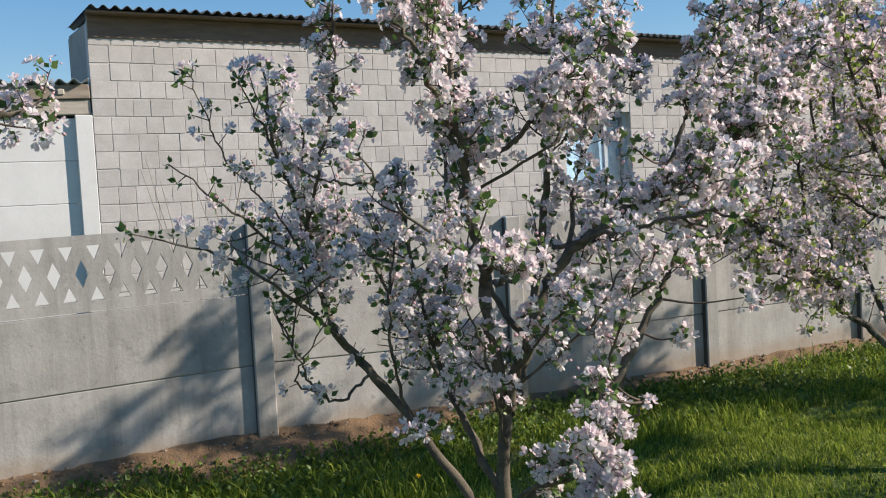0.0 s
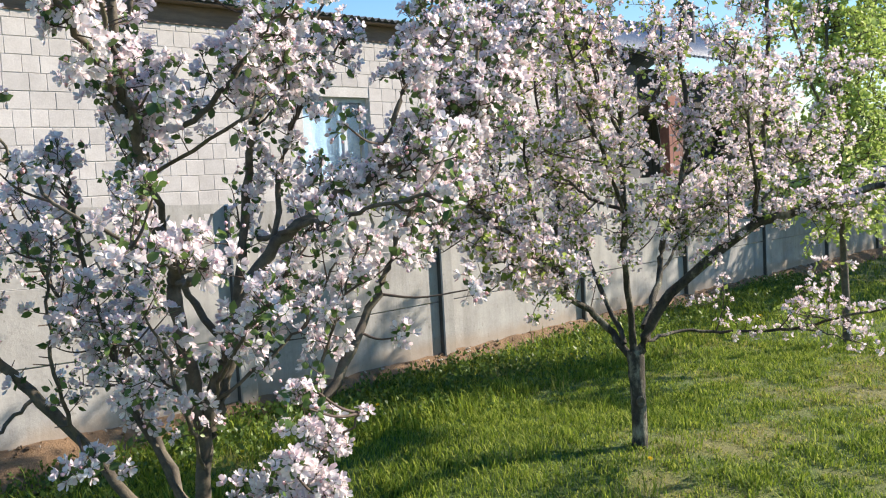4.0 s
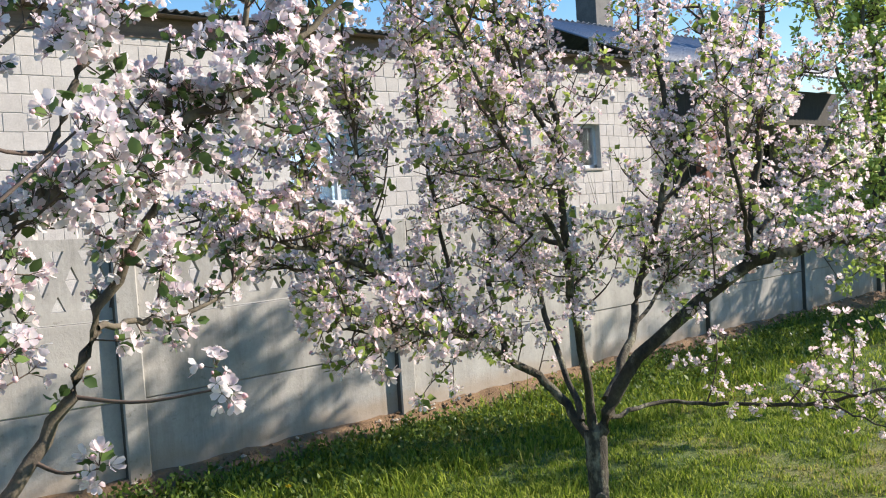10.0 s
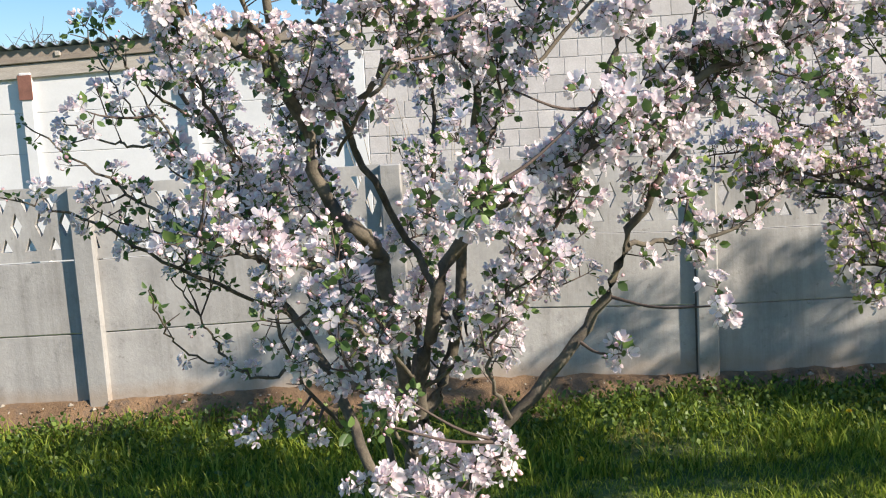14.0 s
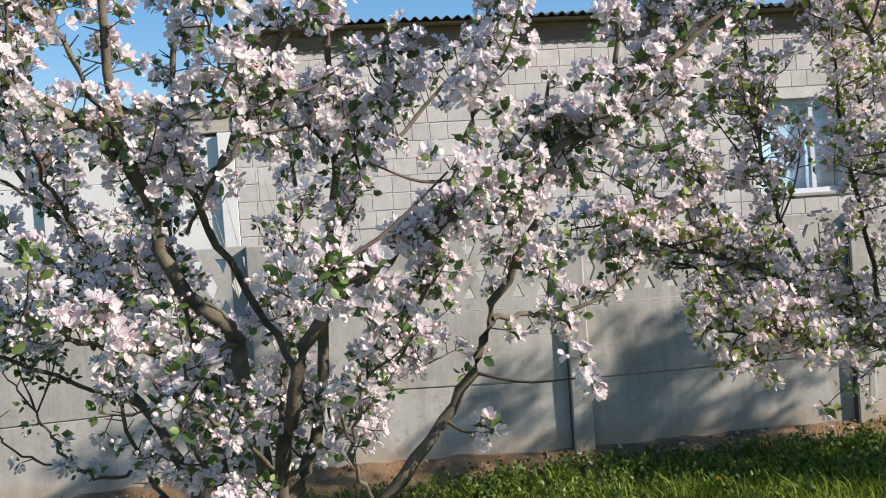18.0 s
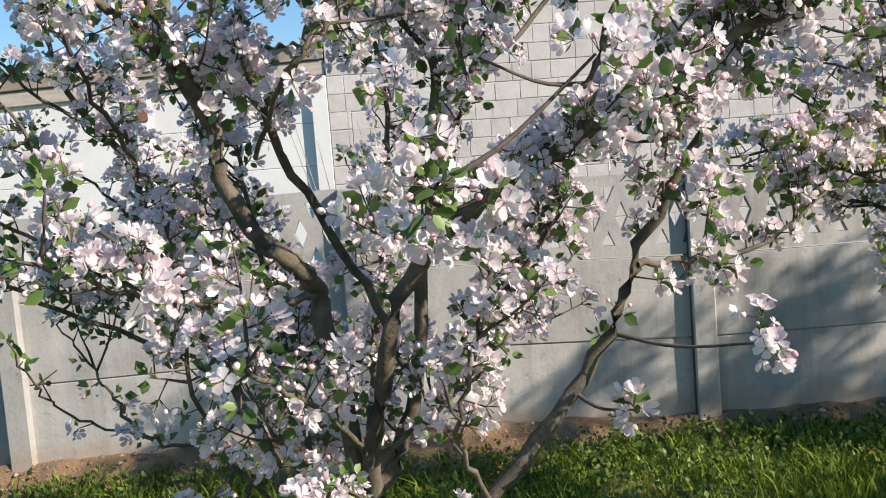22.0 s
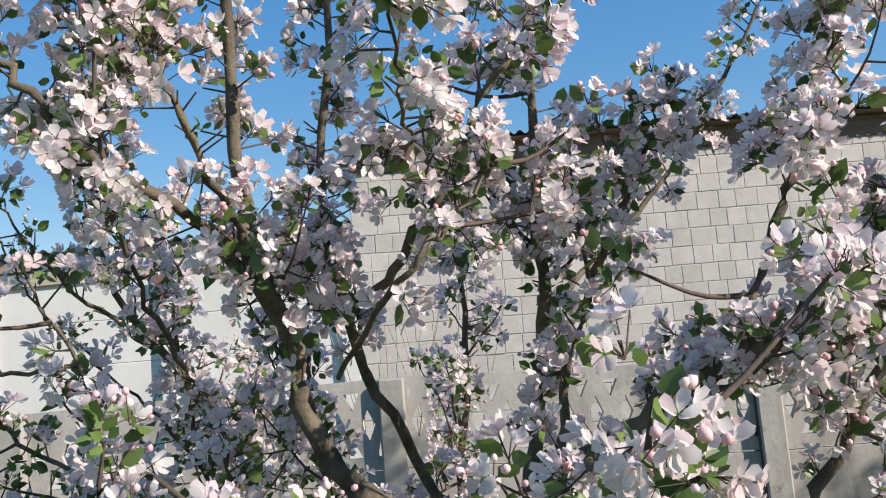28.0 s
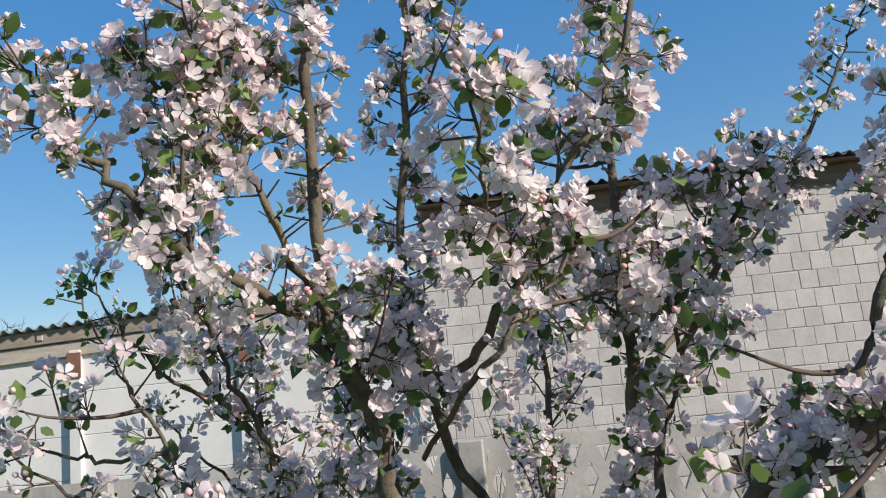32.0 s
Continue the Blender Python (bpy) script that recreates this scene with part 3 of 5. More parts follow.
add_box(stack, 19.35, 20.0, 8.7, 9.35, 4.2, 6.9)
add_box(stack, 19.28, 20.07, 8.63, 9.42, 6.9, 7.05)
part("chimney", stack, M_PIPE, barn, "dark brick chimney stack")


# ---- plants: shared pieces ----
def frame_of(d):
    """Two directions square to the rows of d, as arrays."""
    d = d / (np.linalg.norm(d, axis=-1, keepdims=True) + 1e-9)
    ref = np.where(np.abs(d[..., 2:3]) > 0.9, np.array([1.0, 0, 0]), np.array([0, 0, 1.0]))
    a = np.cross(ref, d)
    a /= np.linalg.norm(a, axis=-1, keepdims=True) + 1e-9
    return d, a, np.cross(d, a)


def smooth_line(pts, n):
    """A soft curve through a few points (Catmull-Rom), n samples."""
    p = np.asarray(pts, float)
    p = np.vstack([2 * p[0] - p[1], p, 2 * p[-1] - p[-2]])
    t = np.linspace(0, len(pts) - 1 - 1e-6, n)
    i = t.astype(int)
    u = (t - i)[:, None]
    a, b, c, d = p[i], p[i + 1], p[i + 2], p[i + 3]
    return 0.5 * (2 * b + (c - a) * u + (2 * a - 5 * b + 4 * c - d) * u**2 + (3 * b - a - 3 * c + d) * u**3)


def tube(line, radius, sides, rng=None, rough=0.0):
    line, radius = np.asarray(line, float), np.asarray(radius, float)
    tang = np.gradient(line, axis=0)
    _, a, b = frame_of(tang)
    ang = np.arange(sides) * 2 * np.pi / sides
    r = radius[:, None] * np.ones(sides)
    if rng is not None and rough:
        r = r * (1 + rng.normal(0, rough, r.shape))
    v = line[:, None] + r[..., None] * (np.cos(ang)[None, :, None] * a[:, None] + np.sin(ang)[None, :, None] * b[:, None])
    n = len(line)
    i = np.arange(n - 1)[:, None] * sides
    j = np.arange(sides)[None]
    k = (j + 1) % sides
    f = np.stack([i + j, i + k, i + sides + k, i + sides + j], -1).reshape(-1, 4)
    return v.reshape(-1, 3), f


class Pile:
    """Collects quads or triangles of many small pieces into one mesh."""

    def __init__(self):
        self.v, self.f, self.m, self.n = [], [], [], 0

    def add(self, v, f, mat=0):
        self.v.append(v)
        self.f.append(np.asarray(f) + self.n)
        self.m.append(np.full(len(f), mat) if np.isscalar(mat) else np.asarray(mat))
        self.n += len(v)

    def add_many(self, v, f, mats, place):
        """Copies of one piece (v, f) at the 4x4 poses in place."""
        k, n = len(place), len(v)
        vv = np.einsum("kij,nj->kni", place[:, :3, :3], v) + place[:, None, :3, 3]
        ff = [np.asarray(q) for q in f]
        for size in sorted({len(q) for q in ff}):
            pick = [i for i, q in enumerate(ff) if len(q) == size]
            fa = np.array([ff[i] for i in pick])
            self.f.append((fa[None] + (self.n + np.arange(k) * n)[:, None, None]).reshape(-1, size))
            self.m.append(np.tile(np.asarray(mats)[pick], k))
        self.v.append(vv.reshape(-1, 3))
        self.n += k * n

    def mesh(self, name, mats, smooth=True):
        verts = np.concatenate(self.v)
        sizes = np.concatenate([np.full(len(f), f.shape[1]) for f in self.f])
        loops = np.concatenate([f.ravel() for f in self.f])
        me = bpy.data.meshes.new(name)
        me.vertices.add(len(verts))
        me.vertices.foreach_set("co", verts.astype(np.float32).ravel())
        me.loops.add(len(loops))
        me.loops.foreach_set("vertex_index", loops.astype(np.int32))
        me.polygons.add(len(sizes))
        starts = np.concatenate([[0], np.cumsum(sizes)[:-1]])
        me.polygons.foreach_set("loop_start", starts.astype(np.int32))
        for mt in mats:
            me.materials.append(mt)
        me.polygons.foreach_set("material_index", np.concatenate(self.m).astype(np.int32))
        me.polygons.foreach_set("use_smooth", np.full(len(sizes), smooth, dtype=bool))
        me.update(calc_edges=True)
        me.validate()
        return me


def petal(length, width, cup, curl):
    """One spoon-shaped petal from the flower's middle along +x, rising with cup, its rim turned in or out by curl."""
    def row(x, half, z):
        return [(x * length, -half * width, (z + 0.10) * length), (x * length, 0, z * length), (x * length, half * width, (z + 0.10) * length)]
    rise = lambda x: cup * x * x + 0.04 * x
    v = [(0.08 * length, 0, 0)] + row(0.36, 0.30, rise(0.36)) + row(0.68, 0.50, rise(0.68)) + row(0.93, 0.34, rise(0.93) + curl)
    v[8] = (0.97 * length, 0, (rise(0.97) + curl) * length)
    f = [(0, 1, 2), (0, 2, 3), (1, 4, 5), (1, 5, 2), (2, 5, 6), (2, 6, 3), (4, 7, 8), (4, 8, 5), (5, 8, 9), (5, 9, 6)]
    return np.array(v), np.array(f)


def turn(axis, ang):
    return np.array(Matrix.Rotation(ang, 3, Vector(axis)))


def align(d, spin):
    d = Vector(d).normalized()
    return np.array((d.to_track_quat("Z", "Y").to_matrix() @ Matrix.Rotation(spin, 3, "Z")))


P_PETAL, P_BUD, P_ANTHER, P_LEAF, P_STEM = 0, 1, 2, 3, 4


def add_flower(pile, at, d, size, rng, fine=True):
    base = align(d, rng.uniform(0, 6.3))
    cup = rng.uniform(0.02, 0.45) if rng.uniform() < 0.6 else rng.uniform(0.6, 1.25)
    wide = rng.uniform(0.68, 0.86)
    for i in range(5):
        pv, pf = petal(size * rng.uniform(0.9, 1.08), size * wide, cup * rng.uniform(0.7, 1.3), rng.uniform(-0.10, 0.12))
        r = base @ turn((0, 0, 1), i * 2 * np.pi / 5 + rng.normal(0, 0.08)) @ turn((1, 0, 0), rng.normal(0, 0.16))
        if not fine:
            q = pv[[0, 4, 6, 7, 9]] @ r.T + at
            pile.add(q, np.array([(0, 1, 2), (1, 3, 4), (1, 4, 2)]), P_PETAL)
            continue
        pile.add(pv @ r.T + at, pf, P_PETAL)
    tip = []
    for i in range(7 if fine else 3):
        a = i * (0.9 if fine else 2.1)
        o = np.array([math.cos(a) * 0.2, math.sin(a) * 0.2, 0.35]) * size
        e = np.array([math.cos(a + 0.5), math.sin(a + 0.5), 0.6]) * 0.055 * size
        g = np.array([math.cos(a + 2.4), math.sin(a + 2.4), 0.6]) * 0.055 * size
        tip += [o, o + e, o + g]
    pile.add(np.array(tip) @ base.T + at, np.arange(len(tip)).reshape(-1, 3), P_ANTHER)


def add_bud(pile, at, d, size, rng, fine=True):
    base = align(d, rng.uniform(0, 6.3))
    if not fine:
        v = [(0, 0, 0), (0.6, 0, 0.75), (-0.3, 0.52, 0.75), (-0.3, -0.52, 0.75), (0, 0, 1.55)]
        pile.add((np.array(v) * size) @ base.T + at, np.array([(0, 2, 1), (0, 3, 2), (0, 1, 3), (4, 1, 2), (4, 2, 3), (4, 3, 1)]), P_BUD)
        return
    ring = [(math.cos(a), math.sin(a)) for a in np.arange(6) * math.pi / 3]
    v = [(0, 0, 0)] + [(0.62 * x, 0.62 * y, 0.55) for x, y in ring] + [(0.5 * x, 0.5 * y, 1.15) for x, y in ring] + [(0, 0, 1.6)]
    f = [(0, 1 + (i + 1) % 6, 1 + i) for i in range(6)] + [(13, 7 + i, 7 + (i + 1) % 6) for i in range(6)]
    for i in range(6):
        a, b, c, e = 1 + i, 1 + (i + 1) % 6, 7 + (i + 1) % 6, 7 + i
        f += [(a, b, c), (a, c, e)]
    pile.add((np.array(v) * size) @ base.T + at, np.array(f), P_BUD)


def add_leaf(pile, at, d, size, rng, mat=P_LEAF, fine=True):
    base = align(d, rng.uniform(0, 6.3))
    fold, droop = rng.uniform(0.08, 0.3), rng.uniform(-0.1, 0.35)
    # the blade runs along local z, curling towards x
    v = [(0, 0, 0), (-fold * 0.3, 0.31, 0.26), (droop * 0.1, 0, 0.32), (-fold * 0.3, -0.31, 0.26),
         (-fold * 0.3 + droop * 0.3, 0.32, 0.64), (droop * 0.4, 0, 0.68), (-fold * 0.3 + droop * 0.3, -0.32, 0.64), (droop * 0.9, 0, 1.0)]
    v = np.array(v)
    if not fine:
        v = v[[0, 1, 2, 3, 7]] * (1, 1.15, 1) + np.array([(0, 0, 0)] + [(0, 0, 0.14)] * 3 + [(0, 0, 0)])
        pile.add((v * size) @ base.T + at, np.array([(0, 1, 2), (0, 2, 3), (1, 4, 2), (2, 4, 3)]), mat)
        return
    f = np.array([(0, 1, 2), (0, 2, 3), (1, 4, 5), (1, 5, 2), (2, 5, 6), (2, 6, 3), (4, 7, 5), (5, 7, 6)])
    pile.add((v * size) @ base.T + at, f, mat)


def add_stem(pile, a, b, r, mat=P_STEM):
    v, f = tube(np.array([a, b]), np.array([r, r * 0.8]), 3)
    tri = np.concatenate([f[:, [0, 1, 2]], f[:, [0, 2, 3]]])
    pile.add(v, tri, mat)


def cluster_mesh(name, seed, flowers, buds, leaves, leaf_mat, flower_size=0.021, leaf_size=0.045, fine=True, petals=None):
    """A spur's flower head along +z from the origin."""
    rng = np.random.default_rng(seed)
    pile = Pile()
    n = flowers + buds
    for i in range(n):
        th = rng.uniform(0.15, 1.25) if i else 0.1
        ph = i * 2.4 + rng.uniform(-0.4, 0.4)
        d = np.array([math.sin(th) * math.cos(ph), math.sin(th) * math.sin(ph), math.cos(th)])
        l = rng.uniform(0.021, 0.040)
        tip = d * l
        if fine:
            add_stem(pile, np.zeros(3), tip, 0.0010)
        if i < flowers:
            add_flower(pile, tip, d + rng.normal(0, 0.2, 3), flower_size * rng.uniform(0.85, 1.15), rng, fine)
        else:
            add_bud(pile, tip, d, rng.uniform(0.006, 0.0105), rng, fine)
    for i in range(leaves):
        th, ph = rng.uniform(0.7, 1.7), i * 2.1 + rng.uniform(-0.5, 0.5)
        d = np.array([math.sin(th) * math.cos(ph), math.sin(th) * math.sin(ph), math.cos(th)])
        o = d * 0.008
        add_leaf(pile, o, d, leaf_size * rng.uniform(0.6, 1.15), rng, P_LEAF, fine)
    return pile.mesh(name, [petals or M_PETAL, M_BUD, M_ANTHER, leaf_mat, M_TWIG])


def mesh_arrays(me):
    v = np.zeros(len(me.vertices) * 3)
    me.vertices.foreach_get("co", v)
    f = np.zeros(len(me.polygons) * 3, dtype=np.int64)
    me.loops.foreach_get("vertex_index", f)
    m = np.zeros(len(me.polygons), dtype=np.int32)
    me.polygons.foreach_get("material_index", m)
    return v.reshape(-1, 3), f.reshape(-1, 3), m


class Kit:
    """The flower heads of one kind of tree."""

    def __init__(self, name, seed, leaf_mat, mix, flower_size, leaf_size, petals=None):
        self.heads, self.lite = [], []
        for i, (fl, bu, le, share) in enumerate(mix):
            self.heads.append((cluster_mesh(name, seed + i, fl, bu, le, leaf_mat, flower_size, leaf_size, True, petals), share))
            self.lite.append(cluster_mesh(name, seed + i, fl, bu, le, leaf_mat, flower_size, leaf_size, False, petals))
        self.share = np.array([s for _, s in self.heads])
        self.share = self.share / self.share.sum()
        self.mats = [petals or M_PETAL, M_BUD, M_ANTHER, leaf_mat, M_TWIG]


def lateral(start, tang, length, rng, lift, out):
    """A side shoot of five points that curves upwards."""
    d = tang * 0.5 + out * 0.9 + rng.normal(0, 0.35, 3)
    d /= np.linalg.norm(d)
    pts, p = [start], np.array(start)
    for i in range(4):
        d = d + np.array([0, 0, lift]) + rng.normal(0, 0.16, 3)
        d /= np.linalg.norm(d)
        p = p + d * length / 4
        pts.append(p)
    return np.array(pts)


def fruit_tree(name, label, trunk, limbs, kit, seed, shoots=9.0, heads_gap=0.055, shoot_len=0.42, lift=0.10, near=None, parts=0,
               scale=1.0, category="apple tree", spur=0.035, floor=0.25, bare=0.22, sleeve=None, placed=(), bark=None, fine=0, thin_above=9.0, girth=1.0, sparse=(), turned_to=()):
    """trunk: points and radii; limbs: (points, first radius, last radius). Shoots and flower heads grow along the limbs."""
    rng = np.random.default_rng(seed)
    bark = bark or M_BARK
    tree = thing(name, label, category)
    pts, rad = trunk
    line = smooth_line(pts, 16)
    v, f = tube(line, np.interp(np.linspace(0, 1, 16), np.linspace(0, 1, len(rad)), rad), 12, rng, 0.05)
    part("trunk", mesh_from("trunk", v, f, bark, smooth=True), None, tree)
    twigs = Pile()
    sites, ways = [], []
    chance = np.random.default_rng(seed + 500)

    def kept(p):
        """False for growth that an open part of the crown lacks."""
        for x0, x1, y0, y1, z0, z1, share in sparse:
            if x0 < p[0] < x1 and y0 < p[1] < y1 and z0 < p[2] < z1:
                return chance.uniform() < share
        return True

    def put_heads(ln, s0, gap, side=1.0, far=None):
        seg = np.linalg.norm(np.diff(ln, axis=0), axis=1)
        cum = np.concatenate([[0], np.cumsum(seg)])
        s = s0 + rng.uniform(0, gap)
        while s < cum[-1]:
            p = np.array([np.interp(s, cum, ln[:, c]) for c in range(3)])
            i = min(np.searchsorted(cum, s), len(ln) - 1)
            t = ln[i] - ln[i - 1]
            t /= np.linalg.norm(t) + 1e-9
            o = rng.normal(0, 1, 3) + np.array([0, 0, 0.55])
            o -= t * (o @ t)
            o /= np.linalg.norm(o) + 1e-9
            d = o * side + t * 0.35
            d /= np.linalg.norm(d)
            q = p + d * (spur * rng.uniform(0.3, 1.5) if far is None else rng.uniform(*far))
            if q[2] > floor:
                twigs.add(*[np.asarray(a) for a in tube(np.array([p, q]), np.array([0.0026, 0.0018]) * scale, 3)], 0)
                sites.append(q)
                ways.append(d)
            s += gap * rng.uniform(0.5, 1.6)
        t = ln[-1] - ln[-2]
        sites.append(ln[-1])
        ways.append(t / (np.linalg.norm(t) + 1e-9))

    lines = []
    for pts, r0, r1, *rate in limbs:
        rate, low = (list(rate) + [1.0, bare][len(rate):])
        n = max(10, 5 * len(pts))
        ln = smooth_line(pts, n)
        ln[1:-1] += rng.normal(0, 0.006 * scale, ln[1:-1].shape)
        v, f = tube(ln, r1 + (r0 * girth - r1) * np.linspace(1, 0, n) ** 0.7, 9, rng, 0.08)
        part("limb", mesh_from("limb", v, f, bark, smooth=True), None, tree)
        L = np.linalg.norm(np.diff(ln, axis=0), axis=1).sum()
        lines.append(ln)
        count = int(L * shoots * rate)
        for _ in range(count):
            u = low + (1 - low) * rng.uniform(0, 1)
            i = min(int(u * (n - 1)), n - 2)
            p = ln[i] + (ln[i + 1] - ln[i]) * rng.uniform()
            if p[2] > thin_above and rng.uniform() < 0.80:
                continue
            t = ln[i + 1] - ln[i]
            t /= np.linalg.norm(t)
            o = rng.normal(0, 1, 3)
            o -= t * (o @ t)
            o /= np.linalg.norm(o)
            sl = shoot_len * rng.uniform(0.35, 1.15) * (1.15 - 0.5 * u) * scale
            sh = smooth_line(lateral(p, t, sl, rng, lift, o), 9)
            if sh[:, 2].min() < floor - 0.1:
                continue
            v, f = tube(sh, np.linspace(0.0055, 0.0018, 9) * scale * (0.6 + sl), 4)
            had, stay, main = len(sites), kept(sh[5]), twigs
            twigs = main if stay else Pile()
            twigs.add(v, f, 0)
            put_heads(sh, 0.05 * scale, heads_gap * scale)
            if sl > 0.25 * scale:
                for _ in range(int(rng.integers(1, 4))):
                    j = int(rng.integers(2, 8))
                    o2 = rng.normal(0, 1, 3)
                    s2 = smooth_line(lateral(sh[j], sh[j] - sh[j - 1], sl * rng.uniform(0.25, 0.55), rng, lift, o2 / np.linalg.norm(o2)), 6)
                    v, f = tube(s2, np.linspace(0.003, 0.0014, 6) * scale, 3)
                    twigs.add(v, f, 0)
                    put_heads(s2, 0.03 * scale, heads_gap * scale)
            twigs = main
            if not stay:
                del sites[had:], ways[had:]
        if sleeve:
            had = len(sites)
            put_heads(ln, L * low, sleeve / max(rate, 0.15) * scale, 1.0, (0.012, 0.068))
            high = ln[ln[:, 2] > thin_above - 0.05]
            if len(high) > 4:
                put_heads(high, 0.0, sleeve * 2.2 * scale, 1.0, (0.03, 0.085))
            stay = [i for i in range(had, len(sites)) if kept(sites[i])] if sparse else range(had, len(sites))
            sites[had:], ways[had:] = [sites[i] for i in stay], [ways[i] for i in stay]
        else:
            put_heads(ln, L * max(bare, 0.25), heads_gap * 1.1 * scale)
    for at, count in placed:
        # a spur or short twig that carries several heads
        at = np.array(at)
        near_pts = np.concatenate(lines)
        away = np.linalg.norm(near_pts - at, axis=1) + 0.8 * np.clip(near_pts[:, 2] - at[2], 0, None)
        root = near_pts[np.argmin(away)]
        tw = smooth_line([root, root * 0.55 + at * 0.45 - np.array([0, 0, 0.02]), at], 8)
        v, f = tube(tw, np.linspace(0.006, 0.0025, 8) * scale, 5)
        twigs.add(v, f, 0)
        for _ in range(count):
            d = rng.normal(0, 1, 3) + np.array([0, -0.3, 0.35])
            d /= np.linalg.norm(d)
            q = at + d * rng.uniform(0.0, 0.036) * count ** 0.4
            sites.append(q)
            ways.append(d)
    tagged(part("twig_growth", twigs.mesh("twig_growth", [M_TWIG], True), None, tree), kind="stuff")
    sites, ways = np.array(sites), np.array(ways)
    pick = rng.choice(len(kit.heads), len(sites), p=kit.share)
    # parts of the crown that mostly carry one kind of head
    for x0, x1, y0, y1, z0, z1, h in turned_to:
        inside = np.all((sites > (x0, y0, z0)) & (sites < (x1, y1, z1)), axis=1) & (rng.uniform(0, 1, len(sites)) < 0.7)
        pick[inside] = h
    order = np.argsort(np.linalg.norm(sites - np.array(near), axis=1)) if near else np.arange(0)
    single = set(order[:parts].tolist())
    close = set(order[parts:parts + fine].tolist())
    rest = Pile()
    place = np.tile(np.eye(4), (len(sites), 1, 1))
    for i, (q, d) in enumerate(zip(sites, ways)):
        s = rng.uniform(0.8, 1.2) * scale
        place[i, :3, :3] = align(d + np.array([0, 0, 0.25]), rng.uniform(0, 6.3)) * s
        place[i, :3, 3] = q
    for h, (me, _) in enumerate(kit.heads):
        for data, wanted in ((me, True), (kit.lite[h], False)):
            idx = [i for i in range(len(sites)) if pick[i] == h and i not in single and (i in close) == wanted]
            if idx:
                v, f, m = mesh_arrays(data)
                rest.add_many(v, f, m, place[idx])
    for i in sorted(single):
        part("flower_head", kit.heads[pick[i]][0], None, tree, m=Matrix(place[i].tolist()))
    if rest.n:
        mass = "leaves" if category == "tree" else "blossoms"
        tagged(part(mass, rest.mesh(mass, kit.mats), None, tree), kind="stuff")
    return tree


# ---- the trees ----
KIT_A = Kit("flower_head", 100, M_LEAF, [(4, 1, 2, 3), (5, 1, 2, 3), (6, 1, 3, 2.5), (2, 3, 3, 2), (4, 2, 3, 2), (1, 4, 3, 1.2), (0, 0, 6, 2.2), (0, 5, 4, 1.0), (7, 1, 2, 1.5)], 0.0180, 0.036)
KIT_B = Kit("flower_head", 200, M_LEAF_B, [(4, 1, 2, 3), (3, 2, 3, 3), (5, 1, 2, 2.2), (4, 0, 3, 2), (1, 3, 3, 1.3), (0, 0, 5, 1.9)], 0.0168, 0.036, M_PETAL_B)
KIT_G = Kit("leaf_spray", 300, M_POPLAR, [(0, 0, 6, 1), (0, 0, 7, 1), (0, 0, 5, 1)], 0.02, 0.050)
KIT_W = Kit("flower_head", 400, M_LEAF_B, [(4, 0, 0, 3), (3, 0, 0, 3), (3, 0, 1, 1)], 0.024, 0.03)

